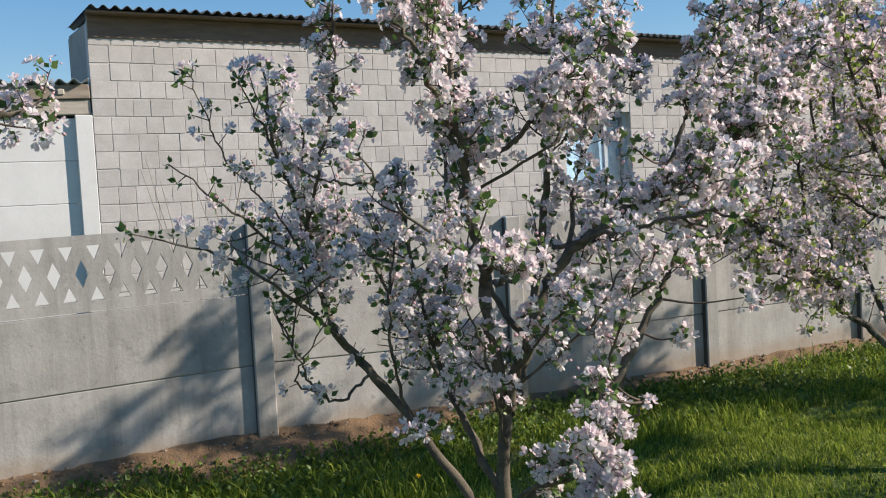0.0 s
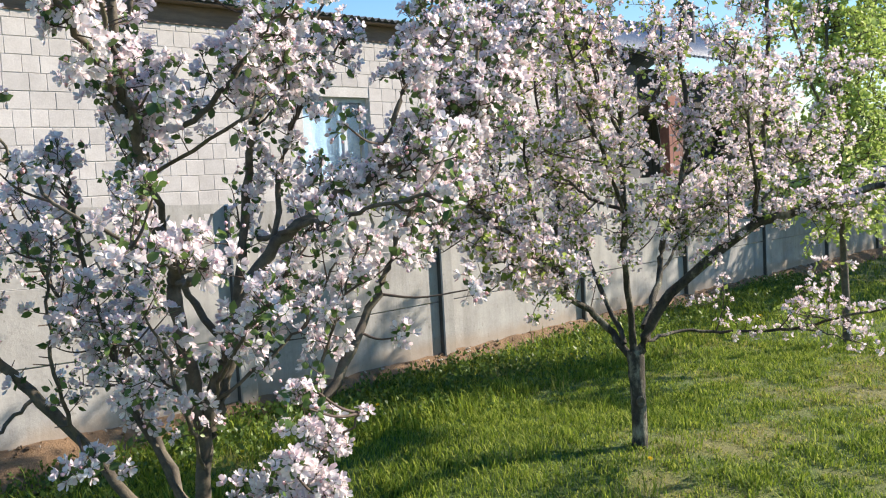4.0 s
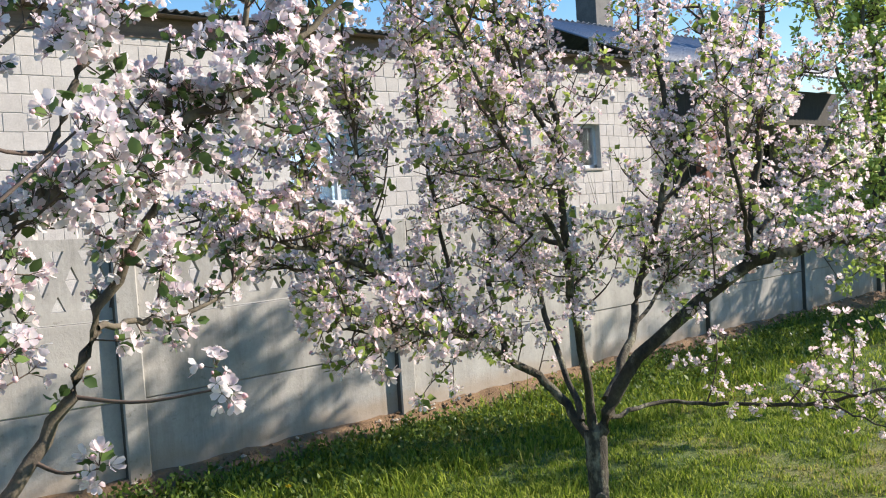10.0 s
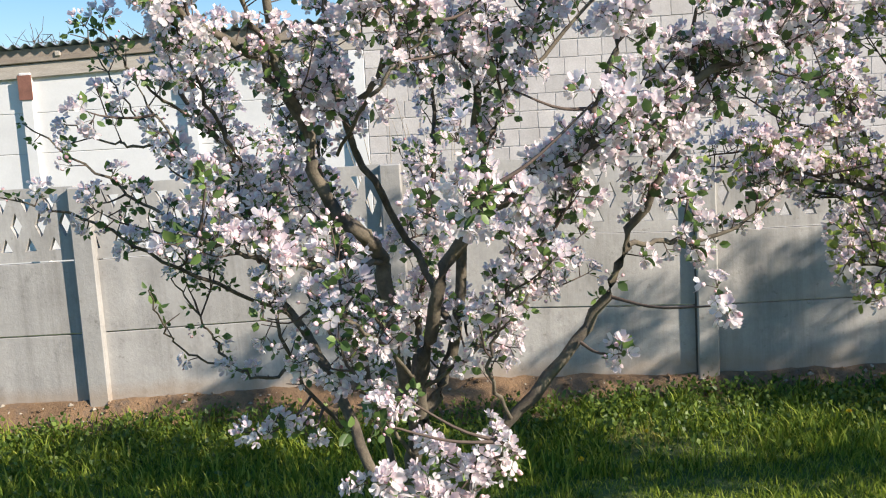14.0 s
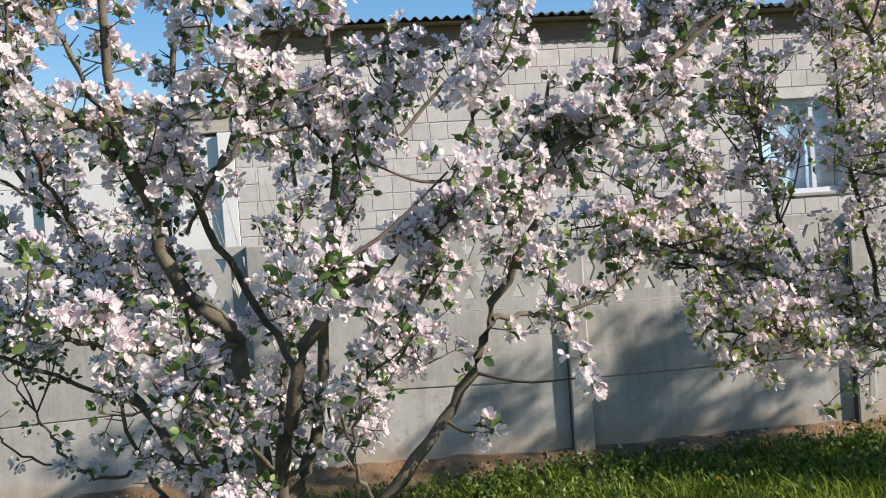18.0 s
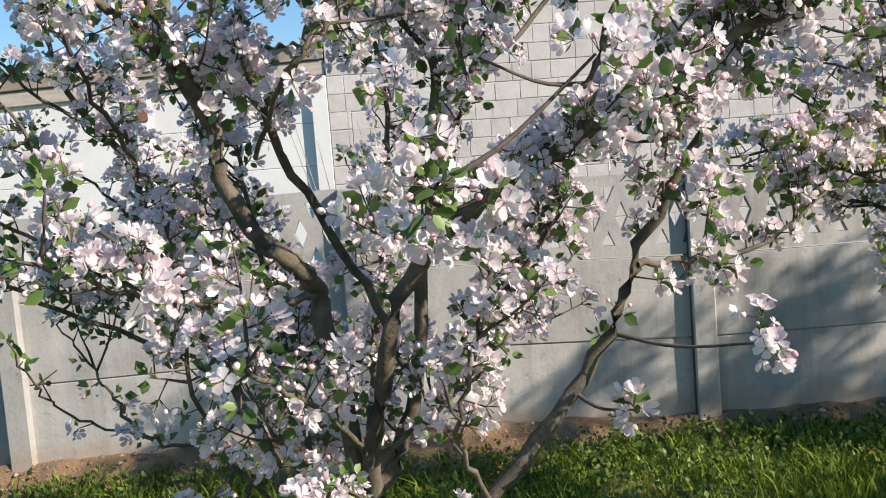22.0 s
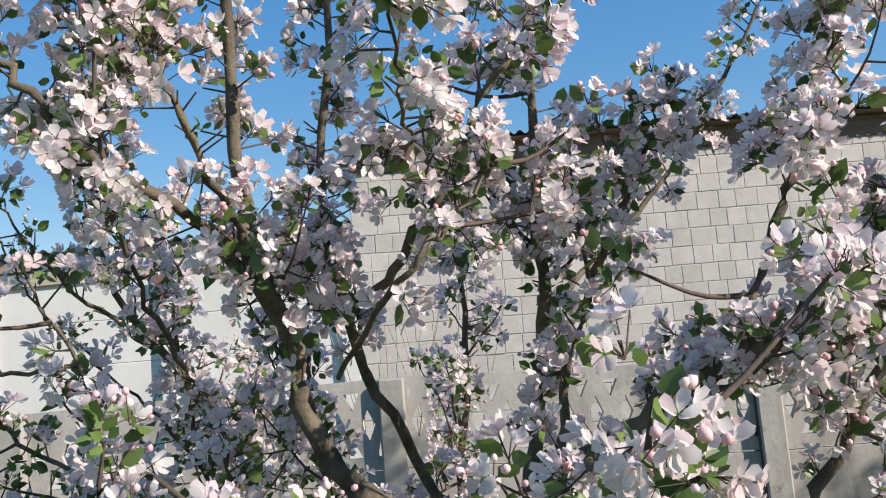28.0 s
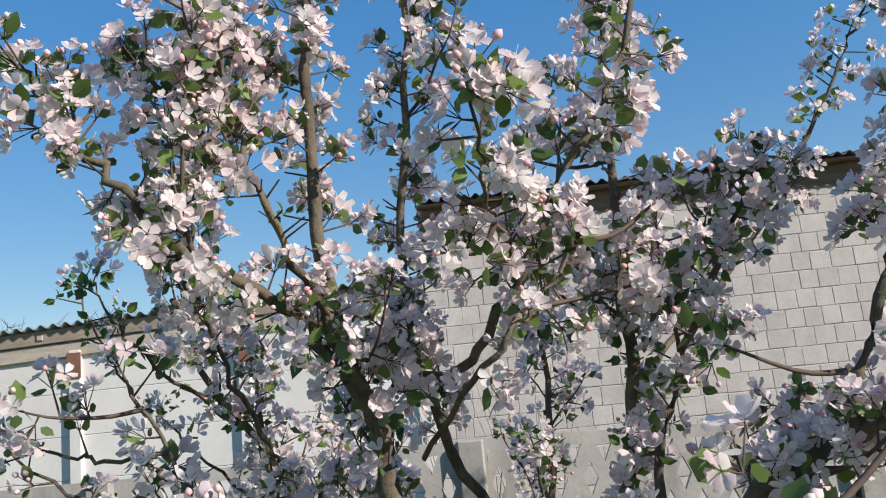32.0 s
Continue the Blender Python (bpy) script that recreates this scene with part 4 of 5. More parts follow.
TRUNK_A = ([(2.33, -2.90, -0.25), (2.34, -2.90, 0.05), (2.37, -2.90, 0.38)], [0.062, 0.052, 0.05])
LIMBS_A = [
    # leader and its tall left arm
    ([(2.36, -2.90, 0.34), (2.40, -2.90, 0.72), (2.347, -2.91, 1.13), (2.325, -2.94, 1.30), (2.285, -3.06, 1.375), (2.214, -3.09, 1.45), (2.165, -3.11, 1.58), (2.15, -3.14, 1.69), (2.10, -3.19, 1.85), (2.075, -3.2, 2.12), (2.09, -3.2, 2.6), (2.12, -3.2, 2.95)], 0.033, 0.005, 1.0, 0.52),
    ([(2.14, -3.15, 1.72), (2.03, -3.22, 1.90), (1.90, -3.39, 1.99), (1.825, -3.44, 2.085), (1.74, -3.45, 2.20), (1.66, -3.45, 2.32)], 0.014, 0.003),
    ([(2.105, -3.18, 1.83), (2.04, -3.27, 2.02), (1.99, -3.3, 2.15), (1.95, -3.3, 2.34), (1.93, -3.3, 2.7)], 0.010, 0.003),
    # middle stems
    ([(2.41, -2.90, 0.70), (2.53, -2.88, 0.95), (2.59, -2.92, 1.36), (2.64, -2.93, 1.72), (2.65, -2.98, 2.05), (2.68, -3.0, 2.5)], 0.026, 0.004, 1.0, 0.36),
    ([(2.55, -2.88, 1.0), (2.44, -2.75, 1.25), (2.30, -2.9, 1.55), (2.22, -3.0, 1.80), (2.22, -3.0, 2.1), (2.27, -3.0, 2.6), (2.3, -3.0, 2.9)], 0.016, 0.004, 1.0, 0.38),
    ([(2.22, -3.0, 1.76), (2.34, -3.15, 1.80), (2.46, -3.23, 1.95), (2.53, -3.25, 2.09), (2.61, -3.28, 2.2), (2.70, -3.27, 2.42), (2.76, -3.25, 2.7)], 0.012, 0.003),
    # great right arm
    ([(2.42, -2.91, 0.76), (2.47, -3.0, 1.07), (2.58, -3.1, 1.36), (2.75, -3.2, 1.50), (2.92, -3.28, 1.60), (3.12, -3.3, 1.69), (3.3, -3.3, 1.80), (3.58, -3.3, 2.0), (3.82, -3.28, 2.2)], 0.028, 0.004, 1.45, 0.42),
    ([(2.60, -3.1, 1.38), (2.71, -3.05, 1.72), (2.80, -3.1, 1.9), (2.87, -3.2, 2.06)], 0.012, 0.003),
    ([(2.93, -3.28, 1.61), (3.01, -3.32, 1.84), (3.06, -3.32, 1.955), (3.12, -3.32, 2.095), (3.20, -3.34, 2.25), (3.26, -3.36, 2.42), (3.28, -3.36, 2.65)], 0.011, 0.003, 1.7),
    ([(3.4, -3.3, 1.87), (3.46, -3.3, 2.3), (3.5, -3.3, 2.55)], 0.009, 0.003),
    ([(2.64, -2.93, 1.72), (2.82, -2.75, 1.85), (3.03, -2.65, 2.05), (3.195, -2.6, 2.266), (3.304, -2.6, 2.453), (3.411, -2.6, 2.616)], 0.009, 0.003, 0.5),
    # right stem
    ([(2.37, -2.92, 0.30), (2.55, -3.1, 0.58), (2.70, -3.18, 0.82), (2.94, -3.14, 1.08), (3.06, -3.2, 1.34), (3.2, -3.27, 1.66), (3.23, -3.3, 1.95)], 0.027, 0.004, 0.3, 0.55),
    ([(3.05, -3.2, 1.32), (3.22, -3.05, 1.30), (3.42, -3.0, 1.33), (3.6, -2.95, 1.45)], 0.010, 0.003),
    # left low stem
    ([(2.34, -2.90, 0.22), (2.2, -2.68, 0.56), (2.02, -2.47, 0.88), (1.90, -2.39, 1.05), (1.865, -2.34, 1.2), (1.845, -2.31, 1.4), (1.74, -2.42, 1.64), (1.63, -2.55, 1.84), (1.58, -2.62, 2.15)], 0.025, 0.004, 0.45, 0.38),
    ([(1.866, -2.34, 1.2), (1.62, -2.72, 1.42), (1.40, -2.8, 1.6), (1.18, -2.83, 1.78)], 0.008, 0.002, 0.28),
    ([(1.70, -2.47, 1.72), (1.55, -2.72, 1.9), (1.44, -2.8, 2.07)], 0.007, 0.002, 0.35),
    ([(1.92, -2.40, 1.02), (1.6, -2.75, 1.28), (1.35, -2.8, 1.45), (1.05, -2.82, 1.55)], 0.009, 0.002, 0.3),
    ([(1.866, -2.34, 1.20), (1.78, -2.42, 1.45), (1.755, -2.5, 1.7), (1.75, -2.5, 1.95)], 0.010, 0.003, 1.1, 0.05),
    # stem towards the fence
    ([(2.38, -2.88, 0.40), (2.38, -2.5, 0.72), (2.39, -2.34, 0.92), (2.44, -2.34, 1.22), (2.5, -2.3, 1.7), (2.5, -2.3, 2.2)], 0.020, 0.004),
    # branches towards the viewer
    ([(2.62, -2.98, 1.40), (2.62, -3.3, 1.45), (2.61, -3.6, 1.49), (2.60, -3.88, 1.53)], 0.011, 0.004, 0.2, 0.3),
    ([(2.325, -2.95, 1.28), (2.26, -3.2, 1.30), (2.18, -3.42, 1.34), (2.07, -3.5, 1.375), (1.90, -3.55, 1.45)], 0.011, 0.003, 0.4, 0.3),
    ([(2.42, -2.92, 0.85), (2.36, -3.2, 1.05), (2.29, -3.45, 1.18), (2.26, -3.6, 1.26)], 0.009, 0.003, 0.5, 0.3),
    ([(2.38, -2.92, 0.38), (2.42, -3.15, 0.52), (2.46, -3.35, 0.60), (2.52, -3.5, 0.64)], 0.012, 0.004),
    ([(2.55, -3.08, 0.58), (2.62, -3.3, 0.70), (2.66, -3.45, 0.85)], 0.008, 0.003, 0.25),
    ([(1.99, -3.3, 2.14), (1.893, -3.32, 2.235), (1.84, -3.32, 2.31), (1.80, -3.32, 2.36)], 0.008, 0.003, 1.2),
    ([(2.42, -2.92, 0.85), (2.60, -3.05, 1.0), (2.75, -3.1, 1.15), (2.85, -3.12, 1.32)], 0.008, 0.003, 0.8),
    ([(2.47, -3.0, 1.07), (2.65, -2.9, 1.12), (2.82, -2.85, 1.27), (2.95, -2.85, 1.45), (3.0, -2.85, 1.68)], 0.008, 0.003, 1.2),
    ([(2.70, -3.18, 0.82), (2.64, -3.3, 1.0), (2.68, -3.36, 1.2), (2.72, -3.4, 1.35)], 0.007, 0.003, 0.7),
    ([(2.40, -2.90, 0.60), (2.28, -3.05, 0.85), (2.2, -3.12, 1.05), (2.12, -3.15, 1.22)], 0.008, 0.003, 0.8),
    ([(2.35, -2.90, 0.45), (2.24, -2.72, 0.85), (2.17, -2.66, 1.2), (2.12, -2.66, 1.5), (2.10, -2.68, 1.68)], 0.014, 0.004),
    ([(2.38, -2.5, 0.72), (2.22, -2.42, 1.05), (2.08, -2.38, 1.35), (2.0, -2.38, 1.6)], 0.010, 0.003),
    ([(2.12, -2.68, 0.66), (1.98, -2.8, 0.95), (1.95, -2.85, 1.25), (1.97, -2.9, 1.5)], 0.009, 0.003, 0.8),
    # long shoots inside the crown and sprays on the fence side
    ([(2.22, -3.02, 1.62), (2.36, -3.35, 1.77), (2.43, -3.35, 1.83), (2.49, -3.35, 1.885), (2.53, -3.35, 1.95)], 0.007, 0.003, 0.35),
    ([(2.44, -3.2, 1.93), (2.40, -3.45, 2.0), (2.40, -3.69, 2.09)], 0.005, 0.002, 0.5),
    ([(1.86, -2.33, 1.25), (1.65, -2.46, 1.58), (1.475, -2.50, 1.77)], 0.007, 0.002, 0.35),
    ([(1.44, -2.53, 1.80), (1.37, -2.58, 1.95), (1.305, -2.6, 2.13)], 0.004, 0.002, 0.15),
    ([(1.67, -2.5, 1.78), (1.68, -2.43, 1.95), (1.73, -2.37, 2.14)], 0.006, 0.002, 0.35),
    ([(1.80, -2.36, 1.52), (1.76, -2.7, 1.8), (1.75, -2.93, 2.03), (1.76, -2.95, 2.35)], 0.009, 0.003, 0.8),
    ([(2.0, -2.46, 0.89), (1.86, -2.52, 0.82), (1.74, -2.57, 0.86), (1.665, -2.6, 1.0), (1.622, -2.607, 1.09), (1.552, -2.649, 1.224)], 0.008, 0.002, 0.45),
    ([(1.76, -2.57, 0.85), (1.63, -2.65, 0.93), (1.60, -2.86, 1.06), (1.628, -3.077, 1.246)], 0.005, 0.002, 0.16),
    ([(2.2, -3.37, 1.33), (1.90, -3.3, 1.52), (1.79, -3.2, 1.68), (1.70, -3.2, 1.84)], 0.007, 0.002, 0.35),
    ([(1.79, -3.2, 1.68), (1.68, -3.2, 1.675), (1.59, -3.2, 1.70), (1.49, -3.2, 1.745)], 0.005, 0.002, 0.2),
]
HEADS_A = [((2.064, -3.508, 1.39), 9), ((2.315, -3.596, 1.283), 4), ((1.98, -3.59, 1.57), 5), ((2.60, -3.96, 1.585), 4), ((2.626, -3.985, 1.525), 4), ((2.69, -3.75, 1.50), 6), ((2.88, -3.73, 1.70), 5),
           ((3.01, -3.60, 1.64), 6), ((3.17, -3.38, 1.46), 6), ((3.01, -3.26, 1.02), 3), ((3.26, -3.35, 1.16), 4), ((2.41, -3.54, 1.01), 6), ((2.08, -3.39, 1.84), 6),
           ((1.88, -3.43, 2.01), 4), ((2.35, -3.39, 1.94), 6), ((2.87, -3.23, 2.07), 4), ((2.73, -3.37, 1.76), 6), ((2.685, -3.28, 2.02), 2), ((2.46, -3.06, 2.19), 6),
           ((2.40, -3.69, 2.10), 4), ((1.475, -2.50, 1.77), 3), ((1.73, -2.37, 2.13), 3), ((1.75, -2.93, 2.03), 6), ((2.34, -3.60, 0.97), 8), ((2.45, -2.85, 0.94), 6),
           ((2.35, -3.52, 0.77), 8), ((2.48, -3.48, 0.66), 9), ((2.50, -3.38, 0.78), 7), ((2.47, -3.5, 0.60), 8), ((2.44, -3.42, 0.58), 8), ((1.96, -3.07, 0.78), 5), ((2.05, -2.95, 0.72), 4)]
fruit_tree("apple_tree", "low multi-stemmed apple tree covered in white and pink blossom", TRUNK_A, LIMBS_A, KIT_A, 21,
                             near=(2.5, -4.7, 1.6), parts=290, shoots=7.2, heads_gap=0.047, shoot_len=0.32, bare=0.24, lift=0.24, sleeve=0.0235, girth=0.86, placed=HEADS_A, fine=1400, thin_above=1.88,
                             sparse=[(1.84, 2.12, -3.25, -2.2, 0.0, 1.14, 0.28), (1.65, 2.2, -3.3, -2.75, 1.08, 1.34, 0.3), (1.98, 2.2, -3.35, -2.5, 1.72, 2.3, 0.5)],
                             turned_to=[(1.6, 3.4, -3.5, -2.5, 1.75, 3.0, 2), (2.3, 2.7, -3.7, -3.3, 0.5, 0.86, 8), (1.4, 1.84, -3.15, -2.45, 0.7, 1.27, 6), (2.25, 2.38, -3.66, -3.54, 1.22, 1.34, 7), (1.99, 2.14, -3.57, -3.45, 1.33, 1.46, 8), (0.95, 1.3, -2.9, -2.7, 1.4, 1.9, 6), (1.2, 1.42, -2.7, -2.5, 1.9, 2.25, 6), (1.33, 1.52, -2.9, -2.7, 1.95, 2.2, 6), (2.55, 2.71, -4.06, -3.92, 1.42, 1.55, 6)])
TRUNK_B = ([(5.38, -2.62, -0.25), (5.40, -2.61, 0.1), (5.44, -2.57, 0.46)], [0.052, 0.044, 0.052])
LIMBS_B = [
    ([(5.44, -2.57, 0.42), (5.52, -2.75, 0.78), (5.72, -3.18, 1.19), (5.83, -3.47, 1.29), (5.88, -3.7, 1.37), (5.95, -4.02, 1.44), (6.0, -4.38, 1.48), (6.05, -4.7, 1.5)], 0.034, 0.004),
    ([(5.73, -3.2, 1.19), (5.77, -3.25, 1.58), (5.79, -3.28, 1.97), (5.8, -3.31, 2.9), (5.85, -3.3, 3.2)], 0.018, 0.004),
    ([(5.45, -2.56, 0.42), (5.33, -2.6, 0.92), (5.1, -2.77, 1.32), (5.03, -2.82, 1.75), (5.0, -2.8, 2.15), (4.97, -2.8, 2.7)], 0.024, 0.004),
    ([(5.09, -2.77, 1.34), (5.06, -2.55, 1.44), (5.0, -2.36, 1.6), (4.9, -2.2, 1.9)], 0.012, 0.003),
    ([(5.5, -2.6, 0.6), (5.86, -2.49, 0.86), (6.0, -2.46, 1.16), (6.07, -2.55, 1.51), (6.09, -2.6, 1.83), (6.07, -2.57, 2.4), (6.25, -2.6, 3.0), (6.5, -2.6, 3.5)], 0.024, 0.004),
    ([(5.43, -2.56, 0.40), (5.42, -2.35, 0.63), (5.19, -2.25, 0.82), (4.76, -2.4, 1.04), (4.35, -2.58, 1.27), (3.97, -2.74, 1.40), (3.6, -2.9, 1.5)], 0.025, 0.003, 1.4),
    ([(4.95, -2.33, 0.96), (4.7, -2.6, 1.02), (4.4, -2.8, 1.08), (4.05, -2.95, 1.15), (3.75, -3.0, 1.2)], 0.010, 0.003, 1.3),
    ([(5.2, -2.25, 0.84), (5.17, -2.2, 1.17), (5.2, -2.23, 1.57), (5.12, -2.17, 1.85), (5.08, -2.15, 2.5)], 0.016, 0.004, 1.3),
    ([(5.43, -2.5, 0.5), (5.6, -2.15, 0.94), (5.6, -2.02, 1.2), (5.6, -1.96, 1.45), (5.6, -1.9, 2.8), (5.6, -1.9, 3.2)], 0.017, 0.004, 1.4),
    ([(5.5, -2.62, 0.52), (5.85, -2.66, 0.53), (6.04, -2.9, 0.51), (6.03, -3.27, 0.56), (5.96, -3.61, 0.68), (5.9, -4.05, 0.80), (5.88, -4.4, 0.92)], 0.012, 0.003, 0.36),
    ([(6.02, -3.3, 0.57), (5.96, -3.5, 0.58), (5.86, -3.82, 0.53)], 0.006, 0.002, 0.3),
    ([(5.1, -2.78, 1.3), (4.8, -2.9, 1.55), (4.5, -3.0, 1.85), (4.3, -3.05, 2.2), (4.2, -3.05, 2.7)], 0.012, 0.003, 1.3),
    ([(4.80, -2.39, 1.02), (4.72, -2.42, 1.4), (4.62, -2.45, 1.9), (4.6, -2.45, 2.5)], 0.011, 0.003, 1.4),
    ([(4.40, -2.56, 1.25), (4.28, -2.55, 1.55), (4.18, -2.6, 1.95), (4.15, -2.6, 2.5)], 0.010, 0.003, 1.4),
    ([(4.02, -2.72, 1.38), (3.88, -2.75, 1.7), (3.82, -2.78, 2.1), (3.80, -2.8, 2.4)], 0.008, 0.003, 1.4),
    ([(5.08, -2.15, 2.4), (5.45, -2.2, 2.85), (5.75, -2.2, 3.2)], 0.010, 0.003, 0.6, 0.1),
    ([(4.9, -2.2, 1.9), (4.75, -2.2, 2.4)], 0.008, 0.003, 1.5, 0.1),
    ([(6.09, -2.6, 1.9), (6.3, -2.3, 2.4), (6.4, -2.2, 3.0), (6.45, -2.2, 3.4)], 0.010, 0.003, 0.7, 0.1),
    ([(5.03, -2.82, 1.75), (4.75, -2.85, 2.1), (4.55, -2.9, 2.6)], 0.011, 0.003),
    ([(4.40, -2.56, 1.25), (4.2, -2.35, 1.3), (3.9, -2.25, 1.42), (3.7, -2.2, 1.6)], 0.008, 0.003, 1.4),
    ([(5.75, -3.22, 1.25), (5.4, -3.4, 1.55), (5.2, -3.45, 1.9), (5.1, -3.45, 2.2)], 0.010, 0.003),
    ([(6.0, -2.46, 1.12), (6.4, -2.55, 1.3), (6.9, -2.65, 1.45), (7.45, -2.7, 1.7)], 0.012, 0.003, 1.5),
    ([(5.77, -3.25, 1.35), (6.15, -3.3, 1.6), (6.5, -3.3, 1.85), (6.9, -3.35, 2.15)], 0.011, 0.003),
    ([(5.86, -2.49, 0.88), (6.35, -2.35, 1.05), (6.85, -2.25, 1.25), (7.25, -2.15, 1.55)], 0.011, 0.003, 1.5),
    ([(6.07, -2.55, 1.5), (6.45, -2.85, 1.85), (6.8, -3.05, 2.25), (7.0, -3.1, 2.7)], 0.010, 0.003),
    ([(6.05, -2.5, 1.4), (6.4, -2.5, 1.7), (6.7, -2.5, 2.1), (7.2, -2.5, 2.8), (7.6, -2.5, 3.4)], 0.010, 0.003, 1.15),
]
tree_b = fruit_tree("apple_tree", "young apple tree with pale blossom and fresh leaves", TRUNK_B, LIMBS_B, KIT_B, 22,
                             near=(2.4, -5.1, 1.5), parts=240, shoots=8.6, heads_gap=0.049, shoot_len=0.40, bare=0.24, girth=0.97, floor=0.38, lift=0.16, sleeve=0.020, fine=300, bark=M_BARK_B,
                             sparse=[(5.7, 6.6, -2.9, -2.3, 2.62, 3.2, 0.4)])

# a healed knot hole low on the trunk
knot = bmesh.new()
for i in range(12):
    for j in range(6):
        a, c = i * math.pi / 6, j * math.pi / 3
        r = 0.020 + 0.009 * math.cos(c)
        knot.verts.new((r * math.cos(a), 0.010 * math.sin(c), 1.25 * r * math.sin(a)))
knot.verts.ensure_lookup_table()
for i in range(12):
    for j in range(6):
        knot.faces.new([knot.verts[k] for k in (i * 6 + j, i * 6 + (j + 1) % 6, (i + 1) % 12 * 6 + (j + 1) % 6, (i + 1) % 12 * 6 + j)])
bmesh.ops.contextual_create(knot, geom=[knot.verts[i * 6 + 3] for i in range(12)])
part("knot", knot, M_BARK, tree_b, "dark healed knot hole", pose(5.368, -2.648, 0.17, 0, 0, -48))

TRUNK_L = ([(-0.75, -2.9, -0.25), (-0.74, -2.9, 0.1), (-0.72, -2.9, 0.42)], [0.055, 0.046, 0.045])
LIMBS_L = [
    ([(-0.72, -2.9, 0.40), (-0.45, -2.92, 0.9), (-0.05, -2.95, 1.4), (0.4, -2.98, 1.75), (0.66, -3.0, 1.92), (0.80, -3.0, 1.95)], 0.024, 0.003),
    ([(-0.72, -2.9, 0.40), (-0.80, -2.85, 1.0), (-0.85, -2.8, 1.7), (-0.8, -2.8, 2.5)], 0.026, 0.004),
    ([(-0.73, -2.9, 0.40), (-1.05, -3.0, 0.8), (-1.35, -3.1, 1.3), (-1.6, -3.15, 1.9)], 0.022, 0.004),
    ([(-0.72, -2.9, 0.42), (-0.7, -2.6, 0.9), (-0.75, -2.35, 1.5), (-0.8, -2.3, 2.2)], 0.020, 0.004),
]
fruit_tree("apple_tree", "apple tree in blossom at the edge of the row", TRUNK_L, LIMBS_L, KIT_A, 23,
           shoots=5.0, heads_gap=0.045, shoot_len=0.28, bare=0.3, lift=0.2, sleeve=0.028)


def young_tree(x, y, h, r, seed, kit, name, label, category, crown_from=0.9, lift=-0.16, shoots=16, length=0.7, scale=1.0, gap=0.07, rise=1.0, tip=1.0, arms=6, spread=0.11, extra=()):
    """A slim tree: one straight leader with side branches."""
    rng = np.random.default_rng(seed)
    lean = rng.normal(0, 0.05, 2)
    top = (x + lean[0] * h, y + lean[1] * h, h)
    base = ([(x, y, -0.3), (x, y, 0.2), (x + lean[0] * 0.8, y + lean[1] * 0.8, crown_from)], [r * 1.15, r, r * 0.9])
    limb = [([(x + lean[0] * 0.8, y + lean[1] * 0.8, crown_from - 0.02), (x + lean[0] * h * 0.6, y + lean[1] * h * 0.6, h * 0.6), top], r * 0.85, 0.006, tip)]
    for i in range(arms):
        a = i * 2.4 + rng.uniform(-0.3, 0.3)
        z = crown_from + (h - crown_from) * (0.08 + spread * i)
        o = np.array([math.cos(a), math.sin(a)])
        limb.append(([(x, y, z), (x + o[0] * 0.3 * length, y + o[1] * 0.3 * length, z + 0.45 * rise), (x + o[0] * 0.55 * length, y + o[1] * 0.55 * length, z + rise)], r * 0.35, 0.004))
    limb += list(extra)
    return fruit_tree(name, label, base, limb, kit, seed, shoots=shoots, heads_gap=gap, shoot_len=length, lift=lift, scale=scale, category=category,
                      floor=crown_from * 0.6, bare=0.06)


def vase_tree(x, y, r0, spread, h, seed, kit, name, label, category, fork=0.35, stems=6, shoots=6, length=0.6, scale=1.4, gap=0.07):
    """A short trunk that opens into a bowl of limbs."""
    rng = np.random.default_rng(seed)
    limb = []
    for i in range(stems):
        a = i * 2 * math.pi / stems + rng.uniform(-0.3, 0.3)
        o = np.array([math.cos(a), math.sin(a)]) * spread * rng.uniform(0.7, 1.1)
        hh = h * rng.uniform(0.85, 1.05)
        limb.append(([(x, y, fork), (x + o[0] * 0.4, y + o[1] * 0.4, fork + (hh - fork) * 0.35), (x + o[0] * 0.8, y + o[1] * 0.8, fork + (hh - fork) * 0.7), (x + o[0], y + o[1], hh)], r0 * 0.55, 0.006))
    return fruit_tree(name, label, ([(x, y, -0.3), (x, y, 0.1), (x, y, fork + 0.02)], [r0 * 1.1, r0, r0]), limb, kit, seed,
                      shoots=shoots, heads_gap=gap, shoot_len=length, scale=scale, category=category, floor=fork, bare=0.2)


